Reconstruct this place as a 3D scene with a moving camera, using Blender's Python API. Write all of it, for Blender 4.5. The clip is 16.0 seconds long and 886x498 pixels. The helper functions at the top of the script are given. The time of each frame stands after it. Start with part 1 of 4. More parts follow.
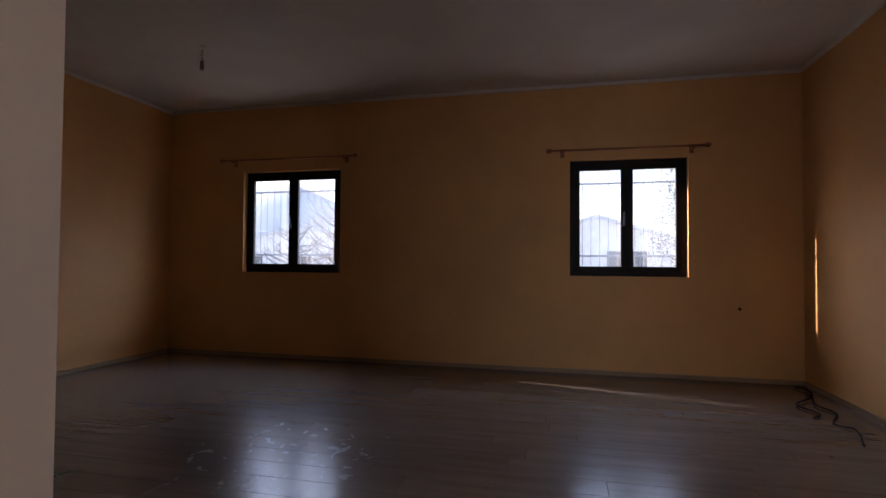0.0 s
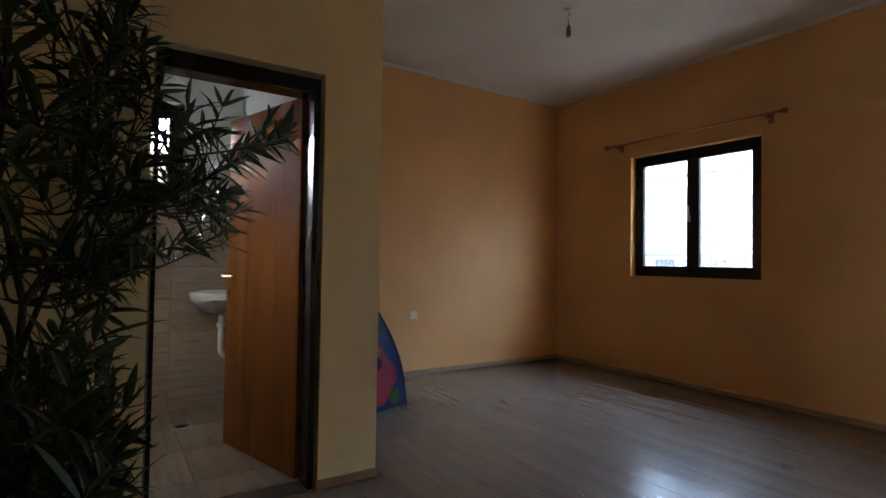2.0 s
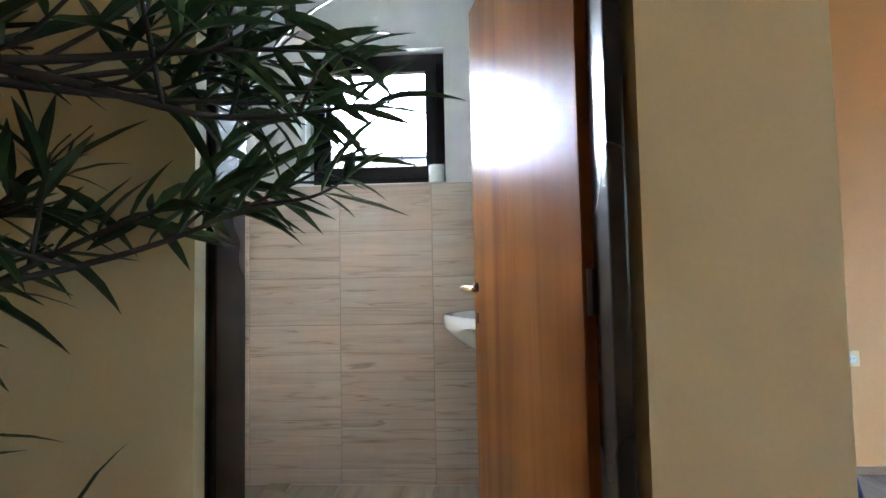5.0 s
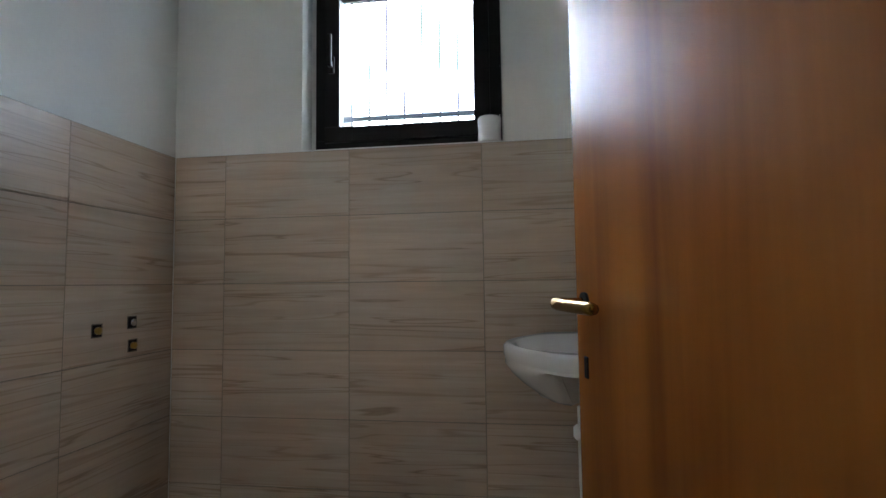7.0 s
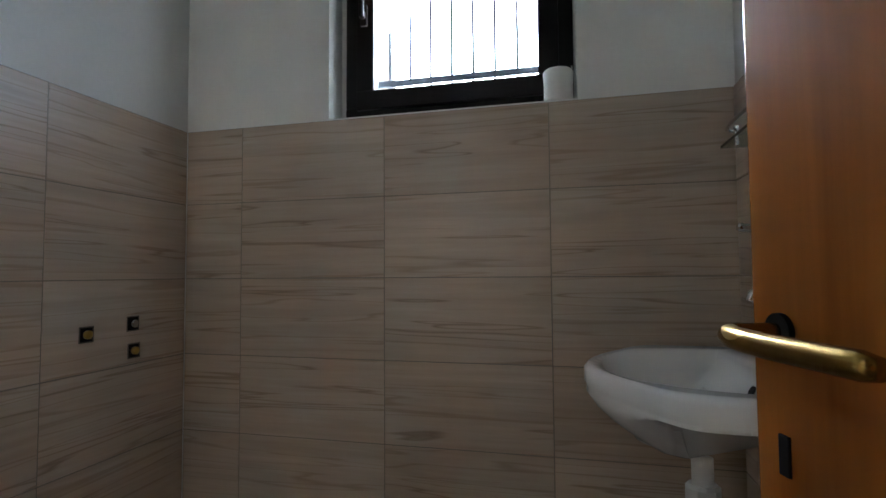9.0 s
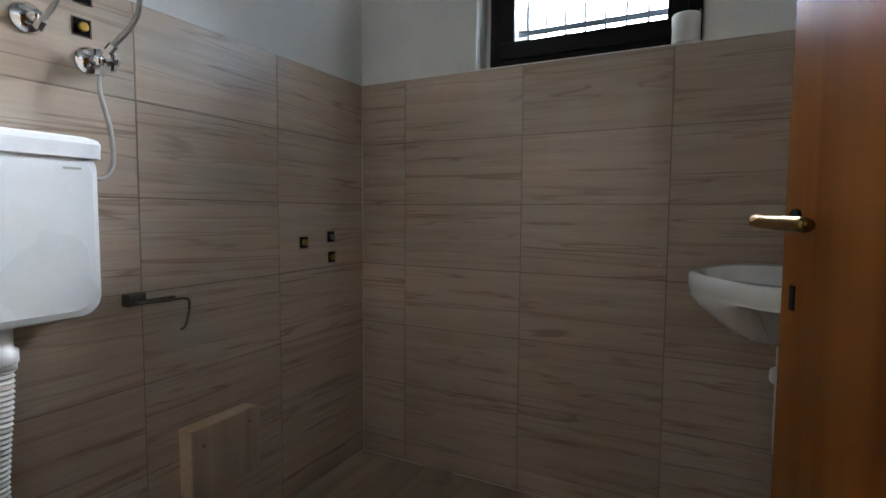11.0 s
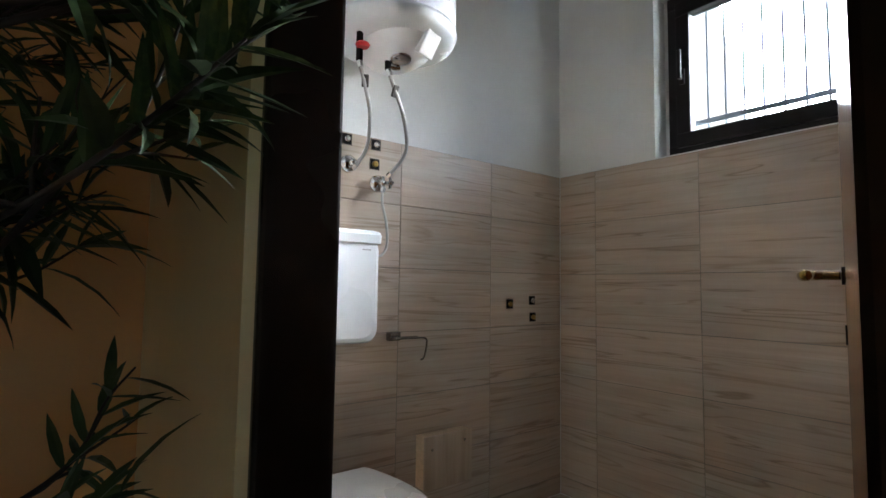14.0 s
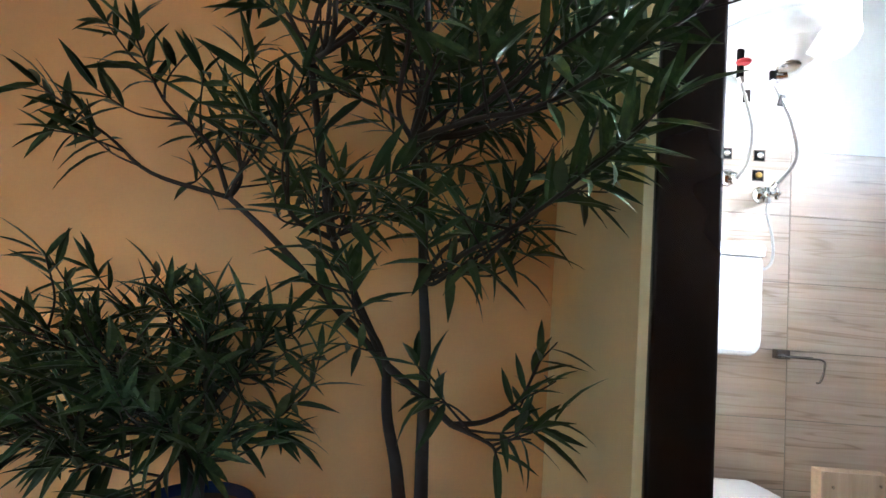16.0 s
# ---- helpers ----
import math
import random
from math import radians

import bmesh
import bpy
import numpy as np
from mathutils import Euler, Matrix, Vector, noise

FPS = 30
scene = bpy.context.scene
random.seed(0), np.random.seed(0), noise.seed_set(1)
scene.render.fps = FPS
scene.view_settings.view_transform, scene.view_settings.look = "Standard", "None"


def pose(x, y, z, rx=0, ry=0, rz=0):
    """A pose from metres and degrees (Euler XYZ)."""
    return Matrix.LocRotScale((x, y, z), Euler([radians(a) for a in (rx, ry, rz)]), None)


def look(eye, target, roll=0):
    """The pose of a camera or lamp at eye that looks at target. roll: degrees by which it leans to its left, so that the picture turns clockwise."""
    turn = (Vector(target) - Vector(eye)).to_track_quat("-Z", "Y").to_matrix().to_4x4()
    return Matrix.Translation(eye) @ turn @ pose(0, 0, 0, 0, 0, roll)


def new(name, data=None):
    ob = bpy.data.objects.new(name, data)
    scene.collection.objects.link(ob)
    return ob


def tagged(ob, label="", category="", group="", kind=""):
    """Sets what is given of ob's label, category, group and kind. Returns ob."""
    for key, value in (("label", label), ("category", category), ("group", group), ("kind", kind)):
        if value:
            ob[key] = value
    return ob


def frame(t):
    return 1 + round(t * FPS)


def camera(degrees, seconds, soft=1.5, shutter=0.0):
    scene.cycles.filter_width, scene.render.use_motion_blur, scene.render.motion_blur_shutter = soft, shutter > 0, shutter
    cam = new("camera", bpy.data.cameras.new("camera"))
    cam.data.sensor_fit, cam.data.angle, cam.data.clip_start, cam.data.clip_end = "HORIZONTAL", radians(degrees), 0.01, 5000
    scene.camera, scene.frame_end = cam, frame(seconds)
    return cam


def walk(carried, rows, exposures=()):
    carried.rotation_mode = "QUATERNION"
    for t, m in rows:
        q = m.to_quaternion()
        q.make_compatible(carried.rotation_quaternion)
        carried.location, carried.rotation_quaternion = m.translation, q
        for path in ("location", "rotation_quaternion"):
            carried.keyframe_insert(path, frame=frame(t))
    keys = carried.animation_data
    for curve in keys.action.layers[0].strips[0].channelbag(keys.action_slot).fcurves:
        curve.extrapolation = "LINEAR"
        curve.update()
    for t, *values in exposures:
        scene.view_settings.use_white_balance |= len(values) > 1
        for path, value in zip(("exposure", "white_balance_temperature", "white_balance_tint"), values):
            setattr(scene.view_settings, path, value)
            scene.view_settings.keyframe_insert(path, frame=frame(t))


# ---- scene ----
cam = camera(81.0, 16.0)

PATH = [
    (0, (-0.292, -4.815, 1.17), (1.655, -4.362, 1.222), 0.4),
    (0.5, (0.005, -4.78, 1.18), (1.872, -4.067, 1.226), 0.8),
    (1, (0.308, -4.662, 1.185), (2.013, -3.616, 1.228), 1.0),
    (1.5, (0.55, -4.556, 1.2), (1.978, -3.156, 1.235), 0.7),
    (2, (0.787, -4.415, 1.152), (1.882, -2.742, 1.2), 0.9),
    (2.5, (1.015, -4.218, 1.168), (1.753, -2.36, 1.21), 0.9),
    (3, (1.171, -3.96, 1.162), (1.636, -2.016, 1.216), 0.7),
    (3.5, (1.284, -3.638, 1.18), (1.556, -1.657, 1.227), 0.0),
    (4, (1.433, -3.289, 1.11), (1.487, -1.291, 1.192), -0.5),
    (4.2, (1.45, -3.185, 1.1), (1.455, -1.187, 1.188), -0.8),
    (6.3, (1.375, -2.121, 1.061), (1.154, -0.137, 1.189), -0.4),
    (7, (1.341, -1.863, 1.075), (1.056, 0.112, 1.207), -0.7),
    (7.5, (1.277, -1.622, 1.086), (0.964, 0.349, 1.224), -0.7),
    (8, (1.24, -1.429, 1.107), (0.884, 0.535, 1.226), -0.6),
    (10.5, (1.346, -1.758, 1.059), (0.563, 0.082, 1.079), 0.5),
    (11, (1.348, -1.833, 1.049), (0.427, -0.063, 0.911), 0.4),
    (11.5, (1.382, -1.864, 1.02), (0.337, -0.181, 0.774), 0.4),
    (12, (1.39, -1.884, 1.01), (0.303, -0.229, 0.761), -0.1),
    (12.5, (1.474, -1.913, 1.027), (0.288, -0.304, 0.933), -0.2),
    (13, (1.511, -1.961, 1.035), (0.24, -0.419, 1.12), 0.0),
    (13.5, (1.596, -2.041, 1.044), (0.195, -0.618, 1.165), 0.5),
    (14, (1.726, -2.119, 1.013), (0.156, -0.888, 1.158), 0.8),
    (14.5, (1.822, -2.159, 1.012), (0.069, -1.208, 1.167), 1.1),
    (15, (1.888, -2.168, 1.035), (-0.018, -1.58, 1.177), 1.6),
    (15.5, (1.925, -2.196, 0.997), (-0.052, -1.945, 1.17), 2.1),
    (16, (1.958, -2.247, 0.98), (-0.037, -2.282, 1.124), 4.0),
]
EXPOSURES = [
    (0, 1.95, 6900, 28), (0.5, 2.25, 6900, 25), (1.0, 2.25, 6800, 20), (1.5, 2.65, 6600, 16), (2.0, 3.3, 6400, 12), (2.5, 3.9, 6100, 9), (3.0, 4.55, 5850, 7),
    (3.5, 5.1, 5500, 5), (4.2, 5.15, 5500, 4),
    (6.3, 3.65, 6000, 7), (8, 3.1, 6000, 7), (10.5, 2.95, 6100, 9), (12.5, 3.2, 6300, 9), (14.5, 3.4, 6300, 9), (15, 3.9, 6300, 8),
    (15.5, 4.45, 6200, 11), (16, 5.2, 5800, 8),
]
walk(cam, [(t, look(eye, target, roll)) for t, eye, target, roll in PATH], EXPOSURES)

# ---- world and sun ----
SUN_WAY = Vector((-0.235, -1.0, -0.46)).normalized()
world = bpy.data.worlds.new("world")
scene.world = world
world.use_nodes = True
wn = world.node_tree
sky = wn.nodes.new("ShaderNodeTexSky")
sky.sky_type = "NISHITA"
sky.sun_disc = False
sky.sun_elevation = math.asin(-SUN_WAY.z)
sky.sun_rotation = math.atan2(-SUN_WAY.x, -SUN_WAY.y)
wn.links.new(sky.outputs[0], wn.nodes["Background"].inputs[0])
wn.nodes["Background"].inputs[1].default_value = 0.15
sun = new("sun", bpy.data.lights.new("sun", "SUN"))
sun.data.energy = 5.0
sun.data.angle = radians(0.5)
sun.data.color = (1.0, 0.93, 0.82)
sun.matrix_world = look((0, 0, 20), Vector((0, 0, 20)) + SUN_WAY)


def sky_light(name, x, y, z, rz, w, h, energy):
    """An added area lamp at or beyond an opening, standing in for skylight."""
    la = new(name, bpy.data.lights.new(name, "AREA"))
    la.data.shape, la.data.size, la.data.size_y = "RECTANGLE", w, h
    la.data.energy, la.data.color = energy, (0.82, 0.9, 1.0)
    la.matrix_world = pose(x, y, z, 90, 0, rz)
    return la


# Fill lamp added at the unseen entrance to brighten the main room.
sky_light("entrance_fill_light", -2.95, -4.7, 1.3, -90, 1.6, 2.2, 9)
# Added outside the small window to lift the bathroom above the world sky's light.
la = sky_light("small_window_sky_light", 0.95, 2.2, 2.85, 180, 2.0, 1.1, 100)
la.matrix_world = look((0.95, 2.2, 2.85), (0.92, 0.0, 1.7))
# Second added lamp brightens the left wall, as sky near the sun would.
la = sky_light("small_window_bright_sky_light", 2.0, 2.3, 3.0, 180, 0.9, 1.0, 13)
la.matrix_world = look((2.0, 2.3, 3.0), (0.6, -0.5, 1.5))
# Wide lamp panel added high outside, standing in for sky over both windows.
la = sky_light("window_side_sky_light", 9.4, -8.0, 5.3, 90, 24.0, 3.4, 620)
la.matrix_world = look((9.4, -8.0, 5.3), (5.4, -8.0, 1.6))
la.data.color = (0.52, 0.73, 1.0)


# ---- materials ----
def nodes_of(name, rough=0.5, metal=0.0, spec=0.5):
    m = bpy.data.materials.new(name)
    m.use_nodes = True
    nt = m.node_tree
    b = nt.nodes["Principled BSDF"]
    b.inputs["Roughness"].default_value = rough
    b.inputs["Metallic"].default_value = metal
    b.inputs["Specular IOR Level"].default_value = spec
    return m, nt, b


def noise_node(nt, scale, detail=4, stretch=None, rough=0.55):
    co = nt.nodes.new("ShaderNodeTexCoord")
    n = nt.nodes.new("ShaderNodeTexNoise")
    n.inputs["Scale"].default_value = scale
    n.inputs["Detail"].default_value = detail
    n.inputs["Roughness"].default_value = rough
    mp = nt.nodes.new("ShaderNodeMapping")
    mp.inputs["Scale"].default_value = stretch or (1, 1, 1)
    nt.links.new(co.outputs["Object"], mp.inputs[0])
    nt.links.new(mp.outputs[0], n.inputs[0])
    return n, mp


def ramp_node(nt, source, stops):
    r = nt.nodes.new("ShaderNodeValToRGB")
    e = r.color_ramp.elements
    while len(e) < len(stops):
        e.new(0.5)
    for k, (p, c) in enumerate(stops):
        e[k].position = p
        e[k].color = (*c, 1)
    nt.links.new(source, r.inputs[0])
    return r


def mix_node(nt, a, b, fac, kind="MULTIPLY"):
    x = nt.nodes.new("ShaderNodeMix")
    x.data_type, x.blend_type = "RGBA", kind
    for sock, v in ((x.inputs[0], fac), (x.inputs[6], a), (x.inputs[7], b)):
        if isinstance(v, (int, float)):
            sock.default_value = v
        elif isinstance(v, tuple):
            sock.default_value = (*v, 1)
        else:
            nt.links.new(v, sock)
    return x.outputs[2]


def bump_node(nt, bsdf, height, strength, distance=0.002):
    bp = nt.nodes.new("ShaderNodeBump")
    bp.inputs["Strength"].default_value = strength
    bp.inputs["Distance"].default_value = distance
    nt.links.new(height, bp.inputs["Height"])
    nt.links.new(bp.outputs[0], bsdf.inputs["Normal"])


def painted(name, colour, rough=0.6, vary=0.12, grain=60.0, bump=0.15, metal=0.0, spec=0.5, stretch=None):
    """A plain coat: slight blotches, fine grain, slight relief."""
    m, nt, b = nodes_of(name, rough, metal, spec)
    big, _ = noise_node(nt, 1.7, 3)
    fine, _ = noise_node(nt, grain, 5, stretch)
    low = tuple(c * (1 - vary) for c in colour)
    high = tuple(min(1, c * (1 + vary)) for c in colour)
    r = ramp_node(nt, big.outputs[0], [(0.35, low), (0.65, high)])
    f = ramp_node(nt, fine.outputs[0], [(0.3, (1 - vary * 0.6,) * 3), (0.7, (1, 1, 1))])
    nt.links.new(mix_node(nt, r.outputs[0], f.outputs[0], 1.0), b.inputs["Base Color"])
    rr = nt.nodes.new("ShaderNodeMapRange")
    rr.inputs["To Min"].default_value = max(0.02, rough * 0.8)
    rr.inputs["To Max"].default_value = min(1, rough * 1.2)
    nt.links.new(big.outputs[0], rr.inputs[0])
    nt.links.new(rr.outputs[0], b.inputs["Roughness"])
    if bump:
        bump_node(nt, b, fine.outputs[0], bump)
    return m


def striped(name, stops, stretch, rough, scale=1.0, bump=0.05, spread=0.25, metal=0.0, smudge=0.0):
    """Long wavy grain in one direction, shifted from piece to piece by the object's random number."""
    m, nt, b = nodes_of(name, rough, metal)
    n, mp = noise_node(nt, scale, 6, stretch, 0.6)
    info = nt.nodes.new("ShaderNodeObjectInfo")
    mul = nt.nodes.new("ShaderNodeVectorMath")
    mul.operation = "SCALE"
    mul.inputs[0].default_value = (31.0, 47.0, 23.0)
    nt.links.new(info.outputs["Random"], mul.inputs["Scale"])
    nt.links.new(mul.outputs[0], mp.inputs["Location"])
    n.inputs["Distortion"].default_value = 0.25
    r = ramp_node(nt, n.outputs[0], stops)
    tone = ramp_node(nt, info.outputs["Random"], [(0.0, (1 - spread,) * 3), (1.0, (1, 1, 1))])
    col = mix_node(nt, r.outputs[0], tone.outputs[0], 1.0)
    blot, _ = noise_node(nt, 2.3, 2)
    bl = ramp_node(nt, blot.outputs[0], [(0.3, (0.88, 0.87, 0.86)), (0.7, (1, 1, 1))])
    nt.links.new(mix_node(nt, col, bl.outputs[0], 1.0), b.inputs["Base Color"])
    if bump:
        bump_node(nt, b, n.outputs[0], bump, 0.001)
    if smudge:
        sm, _ = noise_node(nt, 3.1, 5, None, 0.7)
        rr = nt.nodes.new("ShaderNodeMapRange")
        rr.inputs["From Min"].default_value, rr.inputs["From Max"].default_value = 0.38, 0.62
        rr.inputs["To Min"].default_value, rr.inputs["To Max"].default_value = rough, rough + smudge
        nt.links.new(sm.outputs[0], rr.inputs[0])
        nt.links.new(rr.outputs[0], b.inputs["Roughness"])
    return m


def veined_tile():
    """Matt wood-look tile: soft bands, a few long wavy dark veins and warm and cool clouds, different on every piece."""
    m, nt, b = nodes_of("wood_look_tile", 0.32)
    info = nt.nodes.new("ShaderNodeObjectInfo")
    mul = nt.nodes.new("ShaderNodeVectorMath")
    mul.operation = "SCALE"
    mul.inputs[0].default_value = (31.0, 47.0, 23.0)
    nt.links.new(info.outputs["Random"], mul.inputs["Scale"])
    layers = []
    for scale, detail, stretch, bend in ((1.0, 3, (0.5, 0.5, 11), 0.3), (1.0, 3, (0.5, 0.5, 13), 0.45), (1.0, 3, (6, 6, 110), 0.1), (3.0, 3, (1.2, 1.2, 2.4), 0.4)):
        n, mp = noise_node(nt, scale, detail, stretch, 0.55)
        n.inputs["Distortion"].default_value = bend
        nt.links.new(mul.outputs[0], mp.inputs["Location"])
        layers.append(n.outputs[0])
    band = ramp_node(nt, layers[0], [(0.30, (0.50, 0.405, 0.318)), (0.45, (0.56, 0.468, 0.378)), (0.55, (0.50, 0.41, 0.325)), (0.68, (0.585, 0.49, 0.398))])
    vein = ramp_node(nt, layers[1], [(0.0, (1, 1, 1)), (0.40, (0.98, 0.975, 0.97)), (0.418, (0.62, 0.565, 0.51)), (0.43, (0.98, 0.975, 0.97)), (0.555, (1, 1, 1)), (0.572, (0.76, 0.72, 0.67)), (0.586, (1, 1, 1)), (0.75, (0.95, 0.94, 0.93))])
    grain = ramp_node(nt, layers[2], [(0.35, (0.93, 0.92, 0.91)), (0.65, (1, 1, 1))])
    cloud = ramp_node(nt, layers[3], [(0.35, (1.0, 0.95, 0.89)), (0.5, (0.95, 0.93, 0.91)), (0.65, (0.95, 0.99, 1.0))])
    tone = ramp_node(nt, info.outputs["Random"], [(0.0, (0.87, 0.86, 0.85)), (1.0, (1, 1, 1))])
    col = mix_node(nt, band.outputs[0], vein.outputs[0], 1.0)
    for other in (grain, cloud, tone):
        col = mix_node(nt, col, other.outputs[0], 1.0)
    nt.links.new(col, b.inputs["Base Color"])
    bump_node(nt, b, layers[2], 0.05, 0.001)
    return m


def scuffed(m, centre, reach_out):
    """Dried splashes on the floor about a place: soft spots of rougher gloss that break up reflections."""
    nt = m.node_tree
    b = nt.nodes["Principled BSDF"]
    geo = nt.nodes.new("ShaderNodeNewGeometry")
    fine = nt.nodes.new("ShaderNodeTexNoise")
    fine.inputs["Scale"].default_value, fine.inputs["Detail"].default_value, fine.inputs["Distortion"].default_value = 8.0, 5, 1.2
    nt.links.new(geo.outputs["Position"], fine.inputs[0])
    away = nt.nodes.new("ShaderNodeVectorMath")
    away.operation = "DISTANCE"
    away.inputs[1].default_value = centre
    nt.links.new(geo.outputs["Position"], away.inputs[0])
    where = nt.nodes.new("ShaderNodeMapRange")
    where.inputs["From Min"].default_value, where.inputs["From Max"].default_value = reach_out * 0.4, reach_out
    where.inputs["To Min"].default_value, where.inputs["To Max"].default_value = 1.0, 0.12
    nt.links.new(away.outputs["Value"], where.inputs[0])
    spots = nt.nodes.new("ShaderNodeMapRange")
    spots.inputs["From Min"].default_value, spots.inputs["From Max"].default_value = 0.42, 0.74
    nt.links.new(fine.outputs[0], spots.inputs[0])
    both = nt.nodes.new("ShaderNodeMath")
    both.operation = "MULTIPLY"
    nt.links.new(where.outputs[0], both.inputs[0])
    nt.links.new(spots.outputs[0], both.inputs[1])
    rough = nt.nodes.new("ShaderNodeMapRange")
    rough.inputs["To Min"].default_value, rough.inputs["To Max"].default_value = 0.2, 0.32
    nt.links.new(both.outputs[0], rough.inputs[0])
    nt.links.new(rough.outputs[0], b.inputs["Roughness"])


ORANGE = painted("orange_wall_paint", (0.69, 0.375, 0.142), 0.6, 0.06, 90, 0.12)
CREAM = painted("cream_wall_paint", (0.80, 0.665, 0.375), 0.55, 0.06, 90, 0.12)
WHITE = painted("white_wall_paint", (0.74, 0.75, 0.73), 0.7, 0.05, 80, 0.15)
CEILING = painted("ceiling_paint", (0.66, 0.62, 0.58), 0.8, 0.05, 80, 0.1)
OUTER = painted("outer_render", (0.55, 0.5, 0.42), 0.85, 0.12, 30, 0.4)
TILE_GROUT = painted("tile_grout", (0.27, 0.225, 0.18), 0.8, 0.15, 120, 0.2)
GROUT = painted("grout", (0.13, 0.105, 0.085), 0.8, 0.15, 120, 0.2)
DARK_FRAME = painted("dark_brown_metal", (0.010, 0.007, 0.006), 0.28, 0.3, 40, 0.08, spec=0.28)
BLACK_PVC = painted("dark_window_profile", (0.009, 0.007, 0.007), 0.5, 0.25, 60, 0.05, spec=0.18)
# Iron coloured paler and bluer to imitate sky glare washing over the bars.
IRON = painted("iron_with_glare", (0.20, 0.23, 0.28), 0.5, 0.2, 60, 0.1)
CERAMIC = painted("white_ceramic", (0.78, 0.79, 0.78), 0.12, 0.02, 20, 0.0)
PLASTIC = painted("white_plastic", (0.76, 0.78, 0.78), 0.28, 0.03, 30, 0.02)
# Chrome with the paper holder's shade mixed in as a darker colour.
SHADED_CHROME = painted("shaded_chrome", (0.3, 0.29, 0.28), 0.22, 0.2, 60, 0.05, 1.0)
CHROME = painted("chrome", (0.72, 0.72, 0.72), 0.12, 0.05, 40, 0.0, 1.0)
BRAID = painted("braided_steel", (0.5, 0.5, 0.48), 0.35, 0.25, 400, 0.6, 1.0)
BRASS = painted("brass", (0.42, 0.27, 0.07), 0.28, 0.2, 60, 0.04, 1.0)
# For black parts, and for plates that paint the shade inside holes.
BLACK = painted("black_and_hole_shade", (0.008, 0.007, 0.007), 0.8, 0.3, 60, 0.1, spec=0.12)
RED = painted("red_plastic", (0.5, 0.03, 0.03), 0.4, 0.1, 60, 0.0)
BARK = painted("bark", (0.10, 0.07, 0.05), 0.85, 0.35, 60, 0.8, stretch=(1, 1, 0.3))
SOIL = painted("soil", (0.05, 0.035, 0.025), 0.95, 0.4, 40, 1.0)
POT = painted("blue_glazed_pot", (0.02, 0.04, 0.12), 0.25, 0.2, 30, 0.05)
ROD_WOOD = painted("rod_wood", (0.34, 0.12, 0.045), 0.4, 0.25, 40, 0.1)
PAPER = painted("paper", (0.8, 0.79, 0.76), 0.9, 0.05, 90, 0.4)
CLEAR, cnt, cb = nodes_of("clear_window_glass", 0.02)
cb.inputs["Transmission Weight"].default_value = 1.0
cb.inputs["IOR"].default_value = 1.02
GLASSY, gnt, gb = nodes_of("window_glass", 0.02)
gb.inputs["Transmission Weight"].default_value = 1.0
gb.inputs["IOR"].default_value = 1.02
# Translucent coat whitens the view through the panes, standing in for outdoor haze.
haze_veil = gnt.nodes.new("ShaderNodeBsdfTranslucent")
haze_veil.inputs["Color"].default_value = (0.75, 0.78, 0.8, 1)
veil = gnt.nodes.new("ShaderNodeMixShader")
haze_noise, _ = noise_node(gnt, 3.0, 5, (1, 1, 0.4))
amount = gnt.nodes.new("ShaderNodeMapRange")
amount.inputs["To Min"].default_value, amount.inputs["To Max"].default_value = 0.04, 0.16
gnt.links.new(haze_noise.outputs[0], amount.inputs[0])
gnt.links.new(amount.outputs[0], veil.inputs[0])
gnt.links.new(gb.outputs[0], veil.inputs[1])
gnt.links.new(haze_veil.outputs[0], veil.inputs[2])
gnt.links.new(veil.outputs[0], gnt.nodes["Material Output"].inputs[0])
WALL_TILE = veined_tile()
FLOOR_TILE = striped("wood_look_floor_tile", [(0.25, (0.27, 0.205, 0.14)), (0.5, (0.42, 0.335, 0.245)), (0.8, (0.49, 0.405, 0.305))], (22, 1.3, 1), 0.36, 1.0)
LAMINATE = striped("pale_laminate", [(0.25, (0.118, 0.092, 0.074)), (0.5, (0.162, 0.131, 0.106)), (0.8, (0.198, 0.163, 0.133))], (14, 0.9, 1), 0.2, 1.0, spread=0.14)
scuffed(LAMINATE, (2.6, -3.1, 0.0), 1.2)
DOOR_WOOD = striped("varnished_door_veneer", [(0.25, (0.15, 0.044, 0.0075)), (0.5, (0.265, 0.09, 0.0155)), (0.8, (0.35, 0.136, 0.026))], (9, 9, 0.5), 0.24, 1.0, spread=0.0)
DOOR_WOOD.node_tree.nodes["Principled BSDF"].inputs["Specular IOR Level"].default_value = 0.22


# ---- mesh helpers ----
def part(name, bm, material, parent=None, label="", smooth=False):
    me = bpy.data.meshes.new(name)
    bm.to_mesh(me)
    bm.free()
    for m in material if isinstance(material, (list, tuple)) else [material]:
        me.materials.append(m)
    if smooth:
        for p in me.polygons:
            p.use_smooth = True
    ob = new(name, me)
    ob.parent = parent
    return tagged(ob, label)


def thing(name, m, label, category, group=""):
    ob = new(name)
    ob.matrix_world = m
    return tagged(ob, label, category, group)


def add_box(bm, x0, x1, y0, y1, z0, z1, bevel=0.0, segments=2):
    made = bmesh.ops.create_cube(bm, size=1.0, matrix=Matrix.Translation(((x0 + x1) / 2, (y0 + y1) / 2, (z0 + z1) / 2)) @ Matrix.Diagonal((x1 - x0, y1 - y0, z1 - z0, 1)))
    if bevel:
        vs = set(made["verts"])
        es = [e for e in bm.edges if e.verts[0] in vs and e.verts[1] in vs]
        bmesh.ops.bevel(bm, geom=es, offset=bevel, segments=segments, affect="EDGES", profile=0.6)
    return bm


def box(x0, x1, y0, y1, z0, z1, bevel=0.0, segments=2):
    return add_box(bmesh.new(), x0, x1, y0, y1, z0, z1, bevel, segments)


